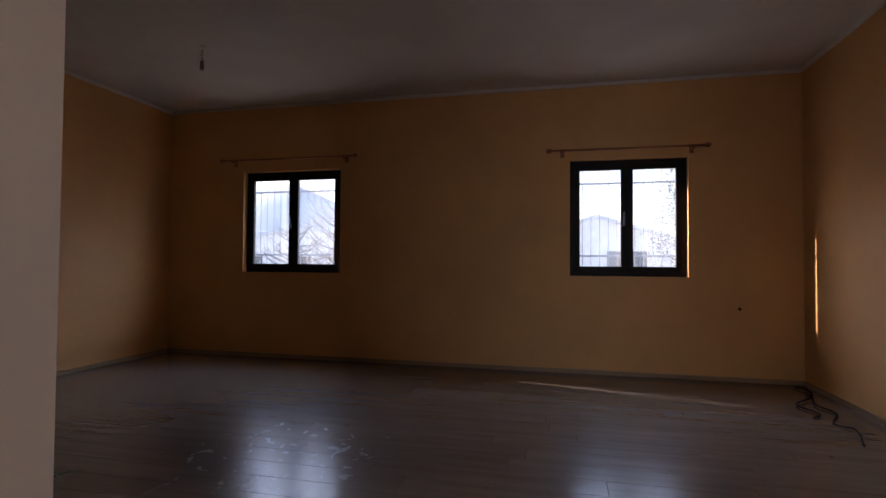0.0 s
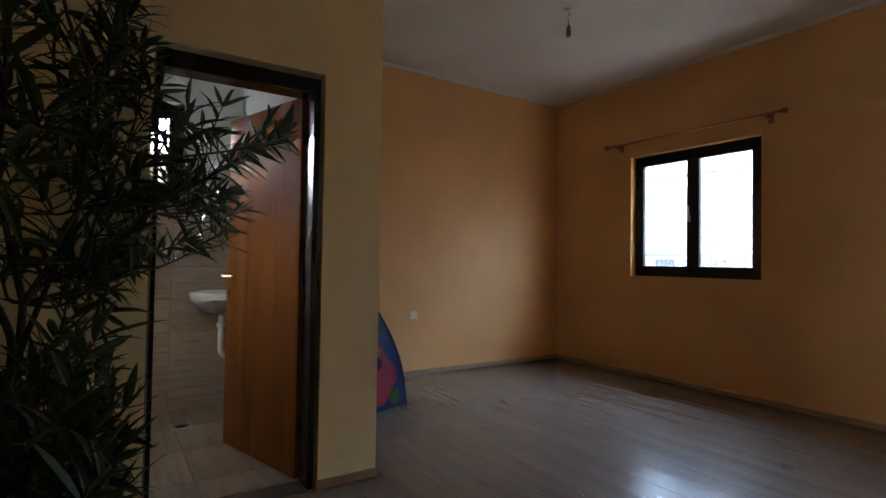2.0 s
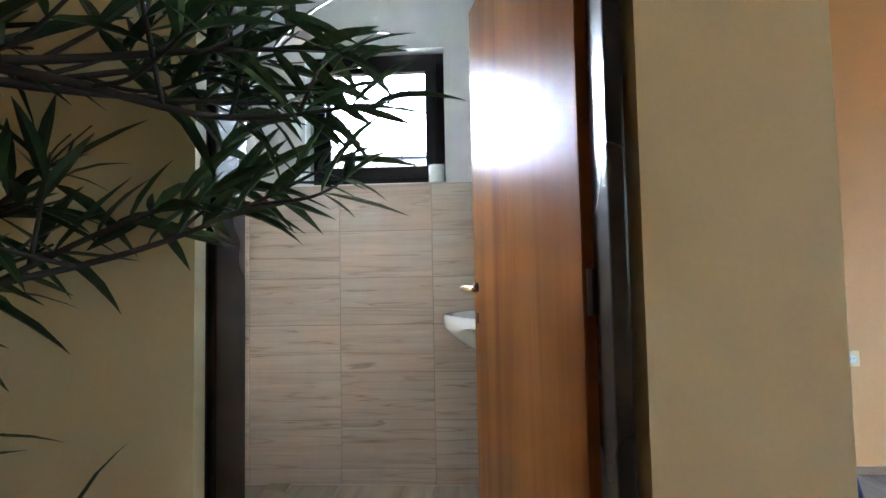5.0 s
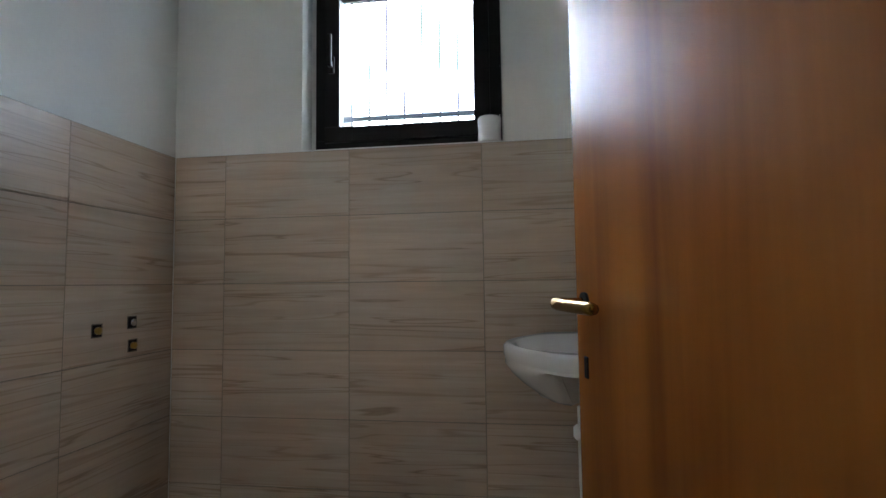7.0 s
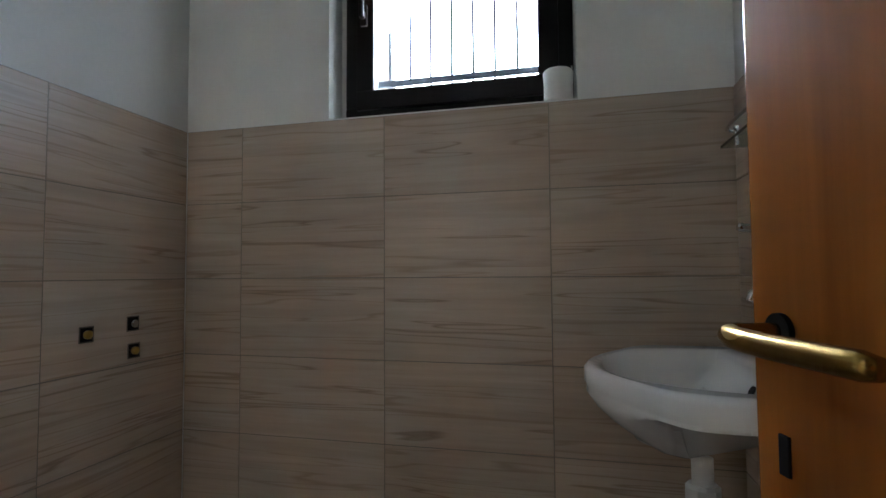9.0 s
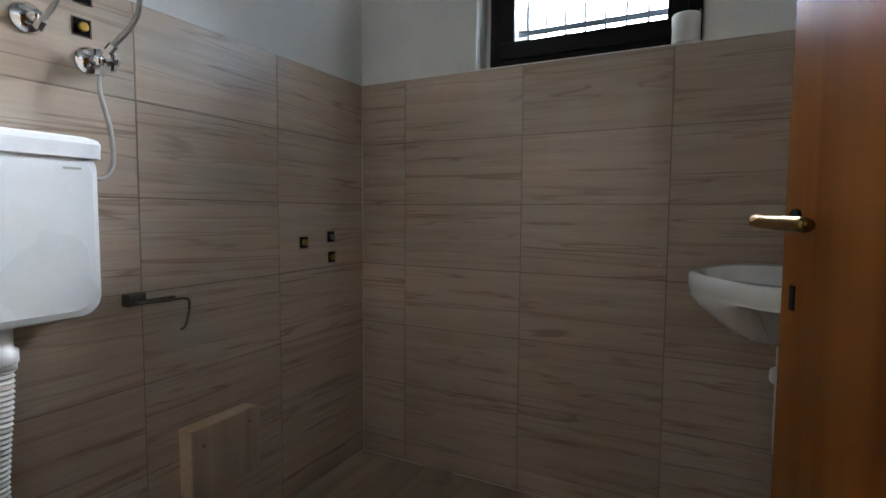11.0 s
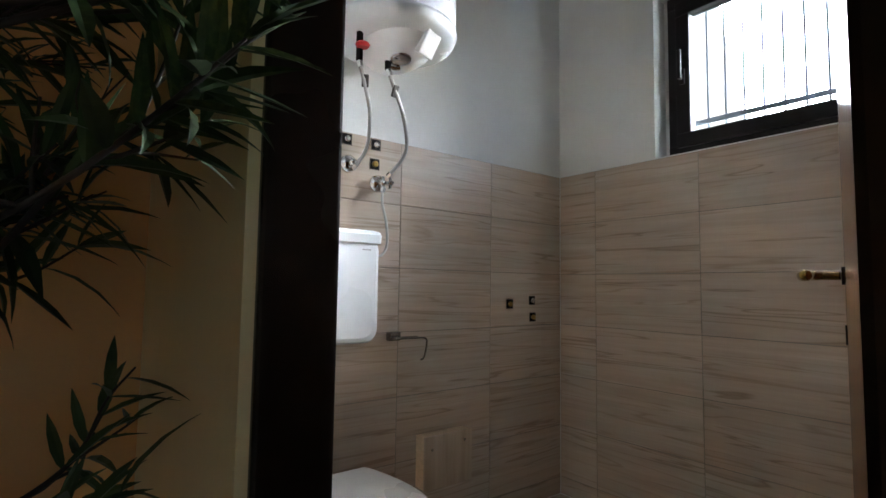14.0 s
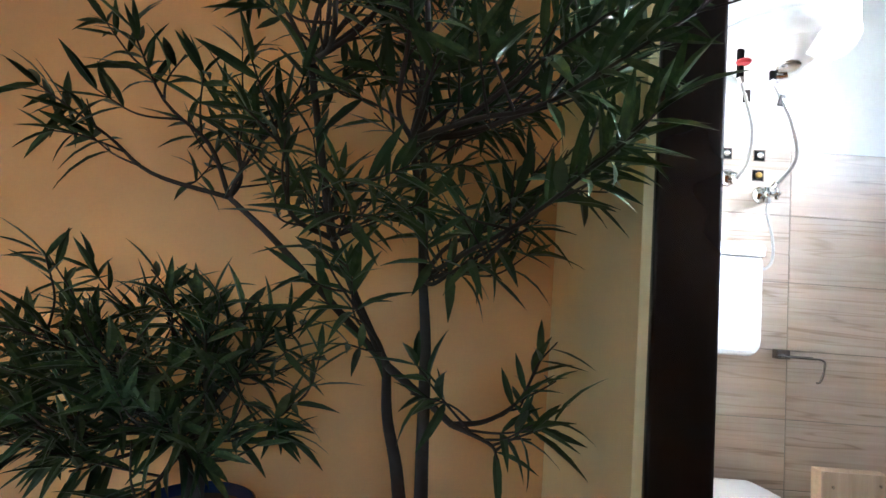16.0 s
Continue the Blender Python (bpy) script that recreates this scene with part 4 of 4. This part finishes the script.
def leaf_matrix(p, way, rnd, length):
    x = way.normalized()
    side = x.cross(Vector((0, 0, 1)))
    side = side.normalized() if side.length > 0.05 else Vector((0, 1, 0))
    up = side.cross(x)
    m = Matrix((x, side, up)).transposed().to_4x4()
    return Matrix.Translation(p) @ m @ pose(0, 0, 0, rnd.uniform(-50, 50), 0, 0) @ Matrix.Scale(length, 4)


def oleander(x, y, tips, stems, label, seed, singles):
    """A potted shrub: stems from the soil to a fork each, limbs from the forks to the tips."""
    rnd = random.Random(seed)
    t = thing("potted_oleander", pose(x, y, 0), label, "potted plant", "potted shrubs by the wall")
    o = Vector((x, y, 0))
    part("pot", lathe([(0.10, 0.0), (0.115, 0.01), (0.135, 0.18), (0.145, 0.29), (0.158, 0.295), (0.16, 0.335), (0.148, 0.34), (0.14, 0.30), (0.10, 0.298)], 36), POT, t, smooth=True)
    part("soil", lathe([(0.02, 0.302), (0.139, 0.301), (0.139, 0.308), (0.07, 0.315), (0.01, 0.312)], 28), SOIL, t)
    places = []

    def limb(points, r0, r1):
        pts = curve_points(points, 5)
        n = len(pts)
        part("branch" if r0 > 0.0036 else "twig", tube(pts, [r0 + (r1 - r0) * i / (n - 1) for i in range(n)], 6), TWIG, t, smooth=True)
        return pts

    def whorls(pts, start, step, size):
        length, nxt = 0.0, 0.0
        total = sum((b - a).length for a, b in zip(pts, pts[1:]))
        turn = rnd.uniform(0, 6)
        for a, b in zip(pts, pts[1:]):
            seg = (b - a).length
            while nxt <= length + seg:
                if nxt >= start * total:
                    p = a.lerp(b, (nxt - length) / max(seg, 1e-6))
                    way = (b - a).normalized()
                    e1 = way.orthogonal().normalized()
                    e2 = way.cross(e1)
                    close = nxt / total
                    for k in range(3 + (close > 0.9)):
                        if rnd.random() < 0.12:
                            continue
                        g = turn + 2.1 * k + rnd.uniform(-0.3, 0.3)
                        lean = 0.35 + 0.9 * close + rnd.uniform(-0.15, 0.2)
                        d = way * lean + (e1 * math.cos(g) + e2 * math.sin(g)) + Vector((0, 0, -0.6 + 0.45 * rnd.random() + 0.35 * close))
                        places.append((p, d, size * rnd.uniform(0.75, 1.25) * (1.1 - 0.25 * close)))
                    turn += 1.0
                nxt += step * rnd.uniform(0.8, 1.3)
            length += seg

    forks = []
    for pts in stems:
        line = [Vector(q) - o for q in pts]
        limb(line, 0.020 if pts[0][2] < 0.4 else 0.012, 0.012 if pts[0][2] < 0.4 else 0.008)
        forks.append(line[-1])
    for k, tip in enumerate(tips):
        tip = Vector(tip) - o
        fork = min(forks, key=lambda f: (f - tip).length + 0.25 * rnd.random() + (0.5 if f.z > tip.z else 0))
        span = (tip - fork).length
        jit = lambda s: Vector((rnd.uniform(-s, s), rnd.uniform(-s, s), rnd.uniform(-s, s)))
        a = fork.lerp(tip, 0.33) + Vector((0, 0, 0.10 * span)) * -0.6 + jit(0.03)
        b = fork.lerp(tip, 0.68) + Vector((0, 0, -0.05 * span)) + jit(0.03)
        pts = limb([fork, a, b, tip], 0.0075, 0.0024)
        whorls(pts, 0.6, 0.040, 0.135)
        if k % 3 == 0:
            for q in range(4):
                e = pts[-1] + (pts[-1] - pts[-3]).normalized() * 0.07 + jit(0.03)
                limb([pts[-1], pts[-1].lerp(e, 0.5) + jit(0.006), e], 0.0018, 0.0011)
        for q in range(5):
            at = pts[max(2, int(len(pts) * (0.30 + 0.14 * q)) - 1)]
            d = (tip - at).normalized() * 0.6 + jit(0.75)
            d.z = abs(d.z) * 0.7 + 0.15
            if at.x + o.x < 0.35:
                d.x = abs(d.x)
            end = at + d.normalized() * rnd.uniform(0.12, 0.24)
            end.x = max(end.x, LEFT_X + 0.08 - o.x)
            end.y = min(end.y, DOOR_Y0 - 0.06 - o.y)
            end.x = min(end.x, reach(end.z, end.y + o.y) - 0.04 - o.x)
            tw = limb([at, at.lerp(end, 0.5) + jit(0.02) - Vector((0, 0, 0.01)), end], 0.0035, 0.0018)
            whorls(tw, 0.45, 0.044, 0.13)
    good = []
    for p, d, size in places:
        q = p + d.normalized() * size + o
        if q.x < LEFT_X + 0.01 or q.y > DOOR_Y0 - 0.01 or q.x > reach(q.z, q.y) + 0.03:
            continue
        good.append((p, d, size))
    order = sorted(range(len(good)), key=lambda i: -(good[i][0].x + 0.3 * good[i][0].z))
    near = set(order[:singles])
    vs, fs = [], []
    for i, (p, d, size) in enumerate(good):
        m = leaf_matrix(p, d, rnd, size)
        k = rnd.randrange(3)
        if i in near:
            ob = new("leaf", LEAF_MESHES[k][0])
            ob.parent = t
            ob.matrix_basis = m
        else:
            v, f = leaf_form(LEAF_MESHES[k][1])
            base = len(vs)
            vs += [tuple(m @ Vector(c)) for c in v]
            fs += [tuple(base + c for c in face) for face in f]
    me = bpy.data.meshes.new("foliage")
    me.from_pydata(vs, [], fs)
    me.materials.append(LEAF)
    ob = new("foliage", me)
    ob.parent = t
    tagged(ob, "dense narrow dark green leaves", kind="stuff")
    return t


oleander(0.50, -2.31,
         [(0.84, -2.08, 1.24), (1.24, -2.36, 1.55), (1.40, -2.30, 1.68), (1.36, -2.40, 1.60), (1.12, -1.96, 1.25), (1.18, -1.96, 1.36), (1.30, -1.95, 1.36), (1.24, -1.94, 1.28), (1.27, -1.96, 1.44), (1.10, -1.95, 1.44), (0.56, -2.0, 0.78), (0.80, -2.2, 1.05), (0.84, -2.45, 1.12), (1.10, -2.44, 1.60),  (0.88, -2.38, 1.84), (0.84, -2.55, 1.90), (0.85, -2.30, 2.15), (0.55, -2.20, 2.25), (0.32, -2.50, 2.10), (0.62, -3.15, 1.62),
          (0.58, -3.42, 1.46), (0.70, -2.90, 1.95), (0.86, -2.72, 1.34), (0.82, -2.12, 0.62), (0.32, -2.10, 1.50), (0.85, -2.50, 1.22), (0.75, -2.15, 1.60), (0.35, -2.90, 1.55), (0.84, -2.2, 1.78), (0.6, -2.6, 1.5), (0.62, -2.32, 1.32), (0.50, -2.55, 1.25), (0.72, -2.18, 1.40), (0.44, -2.16, 1.15), (0.62, -2.76, 1.38), (0.82, -2.28, 1.80), (0.50, -2.42, 1.78), (0.70, -2.5, 1.02)],
         [[(0.50, -2.33, 0.30), (0.50, -2.36, 0.48), (0.54, -2.39, 0.62), (0.56, -2.40, 0.76)], [(0.53, -2.28, 0.30), (0.55, -2.29, 0.55), (0.57, -2.30, 0.82), (0.58, -2.32, 1.0)],
          [(0.56, -2.40, 0.76), (0.60, -2.47, 0.90), (0.66, -2.55, 1.08)], [(0.56, -2.40, 0.76), (0.58, -2.56, 0.92), (0.55, -2.74, 1.08), (0.57, -2.86, 1.18)],
          [(0.58, -2.32, 1.0), (0.66, -2.33, 1.15), (0.76, -2.36, 1.32)], [(0.58, -2.32, 1.0), (0.54, -2.33, 1.2), (0.50, -2.36, 1.42)],
          [(0.66, -2.55, 1.08), (0.72, -2.58, 1.28), (0.74, -2.62, 1.5)], [(0.56, -2.40, 0.76), (0.64, -2.32, 0.72), (0.72, -2.22, 0.66)]],
         "tall potted oleander in a dark blue pot beside the bathroom door", 3, 300)
oleander(0.48, -2.91,
         [(0.70, -3.10, 0.82), (0.50, -3.35, 0.86), (0.75, -3.30, 0.86), (0.84, -3.0, 0.80), (0.80, -2.78, 0.84), (0.60, -2.72, 0.82), (0.35, -3.2, 0.88), (0.32, -2.80, 0.86),
          (0.84, -3.18, 0.66), (0.75, -3.50, 0.68), (0.72, -2.96, 0.78), (0.45, -3.52, 0.78), (0.84, -2.88, 0.64), (0.55, -3.0, 0.95), (0.80, -3.05, 0.52), (0.72, -3.32, 0.54), (0.84, -2.72, 0.60), (0.62, -2.62, 0.66), (0.60, -3.48, 0.56), (0.82, -3.2, 0.74), (0.70, -2.85, 0.90), (0.80, -2.95, 0.46)],
         [[(0.47, -2.92, 0.30), (0.48, -2.94, 0.42), (0.50, -2.96, 0.52)], [(0.50, -2.90, 0.30), (0.53, -2.88, 0.45), (0.55, -2.86, 0.56)]],
         "low bushy potted oleander in a dark blue pot", 5, 250)

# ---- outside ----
# Far things carry haze in their colour: paler and bluer than their surfaces.
ROOF = painted("hazy_blue_grey_roof", (0.50, 0.58, 0.66), 0.7, 0.12, 4, 0.2)
FACADE = painted("hazy_pale_facade", (0.74, 0.78, 0.80), 0.85, 0.1, 3, 0.1)
HILL = painted("hazy_hill_scrub", (0.36, 0.46, 0.54), 0.95, 0.3, 0.2, 0.5)


def house(x, y, rz, w, d, eaves, ridge, label, openings):
    h = thing("house", pose(x, y, -0.6, 0, 0, rz), label, "house", "houses outside the windows")
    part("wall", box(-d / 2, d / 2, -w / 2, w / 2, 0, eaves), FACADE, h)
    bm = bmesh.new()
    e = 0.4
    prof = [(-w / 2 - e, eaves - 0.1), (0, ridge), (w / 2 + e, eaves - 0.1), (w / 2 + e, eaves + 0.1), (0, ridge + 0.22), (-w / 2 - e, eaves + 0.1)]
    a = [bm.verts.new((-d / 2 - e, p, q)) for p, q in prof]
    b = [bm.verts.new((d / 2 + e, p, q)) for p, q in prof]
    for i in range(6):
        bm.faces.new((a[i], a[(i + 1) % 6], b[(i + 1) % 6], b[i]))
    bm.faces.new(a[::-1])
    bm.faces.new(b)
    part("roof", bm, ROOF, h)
    bm = bmesh.new()
    for x0 in (-d / 2, d / 2 - 0.1):
        va = [bm.verts.new((x0, p, q)) for p, q in ((-w / 2, eaves), (w / 2, eaves), (0, ridge))]
        vb = [bm.verts.new((x0 + 0.1, p, q)) for p, q in ((-w / 2, eaves), (w / 2, eaves), (0, ridge))]
        bm.faces.new(va)
        bm.faces.new(vb[::-1])
        for i in range(3):
            bm.faces.new((va[i], vb[i], vb[(i + 1) % 3], va[(i + 1) % 3]))
    part("gable", bm, FACADE, h)
    for yy, zz in openings:
        win = part("window", box(-d / 2 - 0.06, -d / 2 - 0.002, yy - 0.55, yy + 0.55, zz, zz + 1.1, 0.02), BLACK_PVC, h)
        part("pane", box(-d / 2 - 0.075, -d / 2 - 0.061, yy - 0.47, yy + 0.47, zz + 0.08, zz + 1.02), GLASSY, win)
    return h


house(40, -7.0, 0, 14, 8, 2.7, 4.85, "hazy pale single-storey house with a shallow hazy blue-grey gable roof across the yard", [(-2.6, 1.5), (-1.2, 1.5), (2.6, 1.5)])
house(34, 13.6, 28, 16, 8, 2.3, 3.9, "long low hazy pale shed with a hazy pale blue-grey roof beyond the yard", [(-3, 1.0), (0, 1.0), (3, 1.0)])
house(60, -28, -10, 12, 9, 3.2, 4.8, "distant low hazy pale house with a hazy blue-grey roof", [(-3, 1.2), (2, 1.2)])


def ridge_line():
    bm = bmesh.new()
    rows = []
    for k in range(61):
        yy = -200 + 9 * k
        rise = max(0.0, min(1.0, (yy - 70) / 115.0))
        top = 8 + 46 * rise * rise * (3 - 2 * rise) + 5 * noise.noise(Vector((yy * 0.03, 0, 0))) + 2 * noise.noise(Vector((yy * 0.15, 3, 0)))
        rows.append([bm.verts.new((300 + 30 * j / 3 + 6 * noise.noise(Vector((yy * 0.05, j, 1))), yy, -1 + (top + 1) * (j / 3.0) ** 0.8)) for j in range(4)] + [bm.verts.new((420, yy, -1))])
    for a, b in zip(rows, rows[1:]):
        for j in range(4):
            bm.faces.new((a[j], b[j], b[j + 1], a[j + 1]))
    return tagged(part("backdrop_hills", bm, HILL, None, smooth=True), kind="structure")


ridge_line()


def yard_tree(x, y, height, spread, leafy, label, seed):
    rnd = random.Random(seed)
    t = thing("tree", pose(x, y, -0.6), label, "tree", "trees in the yard")
    bm = bmesh.new()
    ends = []
    trunk = [(0, 0, 0), (0.05, 0.03, height * 0.3), (-0.04, 0.06, height * 0.6), (0.02, 0, height * 0.92)]
    add_tube(bm, curve_points(trunk, 5), [0.16 - 0.009 * i for i in range(16)], 8)
    for k in range(26):
        z = height * (0.25 + 0.7 * k / 26)
        a = k * 2.4
        r = spread * (1.05 - 0.75 * (z / height)) * rnd.uniform(0.7, 1.1)
        tip = Vector((r * math.cos(a), r * math.sin(a), z + r * rnd.uniform(0.2, 0.7)))
        add_tube(bm, curve_points([(0, 0, z), tuple(Vector((0, 0, z)).lerp(tip, 0.5) + Vector((0, 0, -0.05))), tuple(tip)], 4), [0.035 - 0.003 * i for i in range(9)], 5)
        for q in range(4):
            e = tip + Vector((rnd.uniform(-0.5, 0.5), rnd.uniform(-0.5, 0.5), rnd.uniform(0, 0.6)))
            add_tube(bm, [tip.lerp(Vector((0, 0, z)), 0.25 * q), e], [0.012, 0.005], 4)
            ends.append(e)
    part("trunk", bm, TWIG, t, "bare grey-brown trunk and limbs")
    if leafy:
        vs, fs = [], []
        for e in ends:
            for q in range(40):
                p = e + Vector((rnd.gauss(0, 0.3), rnd.gauss(0, 0.3), rnd.gauss(0, 0.28)))
                d = Vector((rnd.uniform(-1, 1), rnd.uniform(-1, 1), rnd.uniform(-1, 0.6)))
                s = d.cross(Vector((0.3, 0.2, 1))).normalized() * 0.04
                d = d.normalized() * 0.13
                n = len(vs)
                vs += [tuple(p), tuple(p + d * 0.5 + s), tuple(p + d), tuple(p + d * 0.5 - s)]
                fs.append((n, n + 1, n + 2, n + 3))
        me = bpy.data.meshes.new("crown")
        me.from_pydata(vs, [], fs)
        me.materials.append(LEAF)
        ob = new("crown", me)
        ob.parent = t
        tagged(ob, "loose dark green crown")
    return t


yard_tree(24, -10.2, 5.6, 1.7, True, "small evergreen tree with a loose crown in the yard", 11)
yard_tree(15, 2.2, 3.4, 2.0, False, "bare young tree without leaves in the yard", 12)
yard_tree(18, 5.2, 3.2, 2.2, False, "bare young tree without leaves by the far house", 13)

# ---- tiles, planks, baseboards ----
def slab_mesh(name, w, h, d, material):
    me_bm = box(0, w, 0, d, 0, h, 0.0012, 1)
    me = bpy.data.meshes.new(name)
    me_bm.to_mesh(me)
    me_bm.free()
    me.materials.append(material)
    return me


MESHES = {}


def slab(name, w, h, d, material, m, parent):
    key = (name, round(w, 4), round(h, 4), round(d, 4))
    if key not in MESHES:
        MESHES[key] = slab_mesh(name, w, h, d, material)
    ob = new(name, MESHES[key])
    ob.parent = parent
    ob.matrix_world = m
    return ob


ROWS = [0.0] + [TILE_TOP - 0.25 * k for k in range(6, -1, -1)]
G = 0.0018


def tile_wall(name, m, columns, skip=None):
    """Tiles along +x of m, proud towards -y."""
    base = thing(name, m, "wood-look tiles on the lower bathroom wall", "tiled wall")
    base["kind"] = "structure"
    for a, b in zip(columns, columns[1:]):
        for c, d in zip(ROWS, ROWS[1:]):
            if skip and skip(a, b):
                continue
            slab("tile", b - a - 2 * G, d - c - 2 * G, 0.0075, WALL_TILE, m @ pose(a + G, -0.0085, c + G), base)
    part("grout_bed", box(columns[0], columns[-1], -0.0065, -0.0005, 0, TILE_TOP), TILE_GROUT, base)
    return base


tile_wall("tiling_back", pose(0, 0, 0), [0.0085, 0.2215, 0.72, 1.219, BATH_X - 0.0085])
tile_wall("tiling_left", pose(0, -1.725, 0, 0, 0, 90), [-0.0155, 0.24, 0.735, 1.23, 1.7165])
tile_wall("tiling_right", pose(BATH_X - 0.004, 0, 0, 0, 0, -90), [0.0085, 0.40, 0.90, 1.40, 1.72])
tile_wall("tiling_door", pose(BATH_X - 0.0125, DOOR_Y1 + 0.004, 0, 0, 0, 180), [0.80, 1.20, 1.6885])

bath_floor = tagged(thing("floor_tiling", pose(0, 0, 0), "wood-look tiles on the bathroom floor", "tiled floor"), kind="structure")
xs = [0.009, 0.21, 0.71, 1.21, BATH_X - 0.013]
ys = [-1.72, -1.47, -0.97, -0.47, -0.009]
for a, b in zip(xs, xs[1:]):
    for c, d in zip(ys, ys[1:]):
        slab("floor_tile", b - a - 2 * G, 0.010, d - c - 2 * G, FLOOR_TILE, pose(a + G, c + G, -0.0105), bath_floor)

laminate = tagged(thing("floor_laminate", pose(0, 0, 0), "pale grey-brown laminate planks", "laminate floor"), kind="structure")
rnd = random.Random(7)
PW, PL = 0.193, 1.285
x = -1.2
while x < WIN_X - 0.01:
    x1 = min(x + PW, WIN_X)
    y = RIGHT_Y - rnd.random() * PL
    while y < BACK_Y:
        y0, y1 = max(y, RIGHT_Y), min(y + PL, BACK_Y)
        if x < BLOCK_X and y1 > DOOR_Y0:
            y1 = DOOR_Y0 if x + PW <= BLOCK_X + 0.1 else y1
        if x < BLOCK_X < x1 and y1 > DOOR_Y0 - 0.01 and y0 >= DOOR_Y0 - 0.01:
            xa = BLOCK_X
        else:
            xa = x
        if y1 - y0 > 0.02 and not (x1 <= BLOCK_X and y0 >= DOOR_Y0):
            slab("plank", round(x1 - xa, 4) - 0.0008, 0.010, round(y1 - y0, 4) - 0.0008, LAMINATE, pose(xa, y0, -0.0105), laminate)
        y += PL
    x += PW

SKIRT = striped("skirting_laminate", [(0.25, (0.28, 0.185, 0.11)), (0.5, (0.36, 0.245, 0.15)), (0.8, (0.42, 0.29, 0.185))], (2, 2, 12), 0.4, 1.0)


def strip(name, a, b, z0, z1, d, material):
    """A strip along a wall from a to b, proud to the left of that way."""
    a, b = Vector((*a, 0)), Vector((*b, 0))
    ang = math.degrees(math.atan2((b - a).y, (b - a).x))
    ob = part(name, box(0, (b - a).length, 0, d, z0, z1, min(d, z1 - z0) * 0.25), material)
    ob.matrix_world = pose(a.x, a.y, 0, 0, 0, ang)
    return tagged(ob, kind="structure")


for a, b in (((WIN_X, RIGHT_Y), (WIN_X, BACK_Y)), ((WIN_X - 0.014, BACK_Y), (BLOCK_X, BACK_Y)), ((BLOCK_X, BACK_Y - 0.014), (BLOCK_X, DOOR_Y0)), ((BLOCK_X, DOOR_Y0), (DOOR_X[1] + 0.002, DOOR_Y0)), ((DOOR_X[0] - 0.002, DOOR_Y0), (LEFT_X, DOOR_Y0)), ((LEFT_X, DOOR_Y0 - 0.014), (LEFT_X, -4.352)), ((LEFT_X, -5.45), (LEFT_X, RIGHT_Y)), ((LEFT_X + 0.014, RIGHT_Y), (WIN_X - 0.014, RIGHT_Y))):
    strip("baseboard", a, b, 0.0, 0.046, 0.013, SKIRT)
for a, b in (((WIN_X, RIGHT_Y), (WIN_X, BACK_Y)), ((WIN_X - 0.03, BACK_Y), (BLOCK_X, BACK_Y)), ((BLOCK_X, BACK_Y - 0.03), (BLOCK_X, DOOR_Y0)), ((BLOCK_X, DOOR_Y0), (LEFT_X, DOOR_Y0)), ((LEFT_X, DOOR_Y0 - 0.03), (LEFT_X, RIGHT_Y)), ((LEFT_X + 0.03, RIGHT_Y), (WIN_X - 0.03, RIGHT_Y))):
    strip("cornice", a, b, H - 0.035, H, 0.03, CEILING)
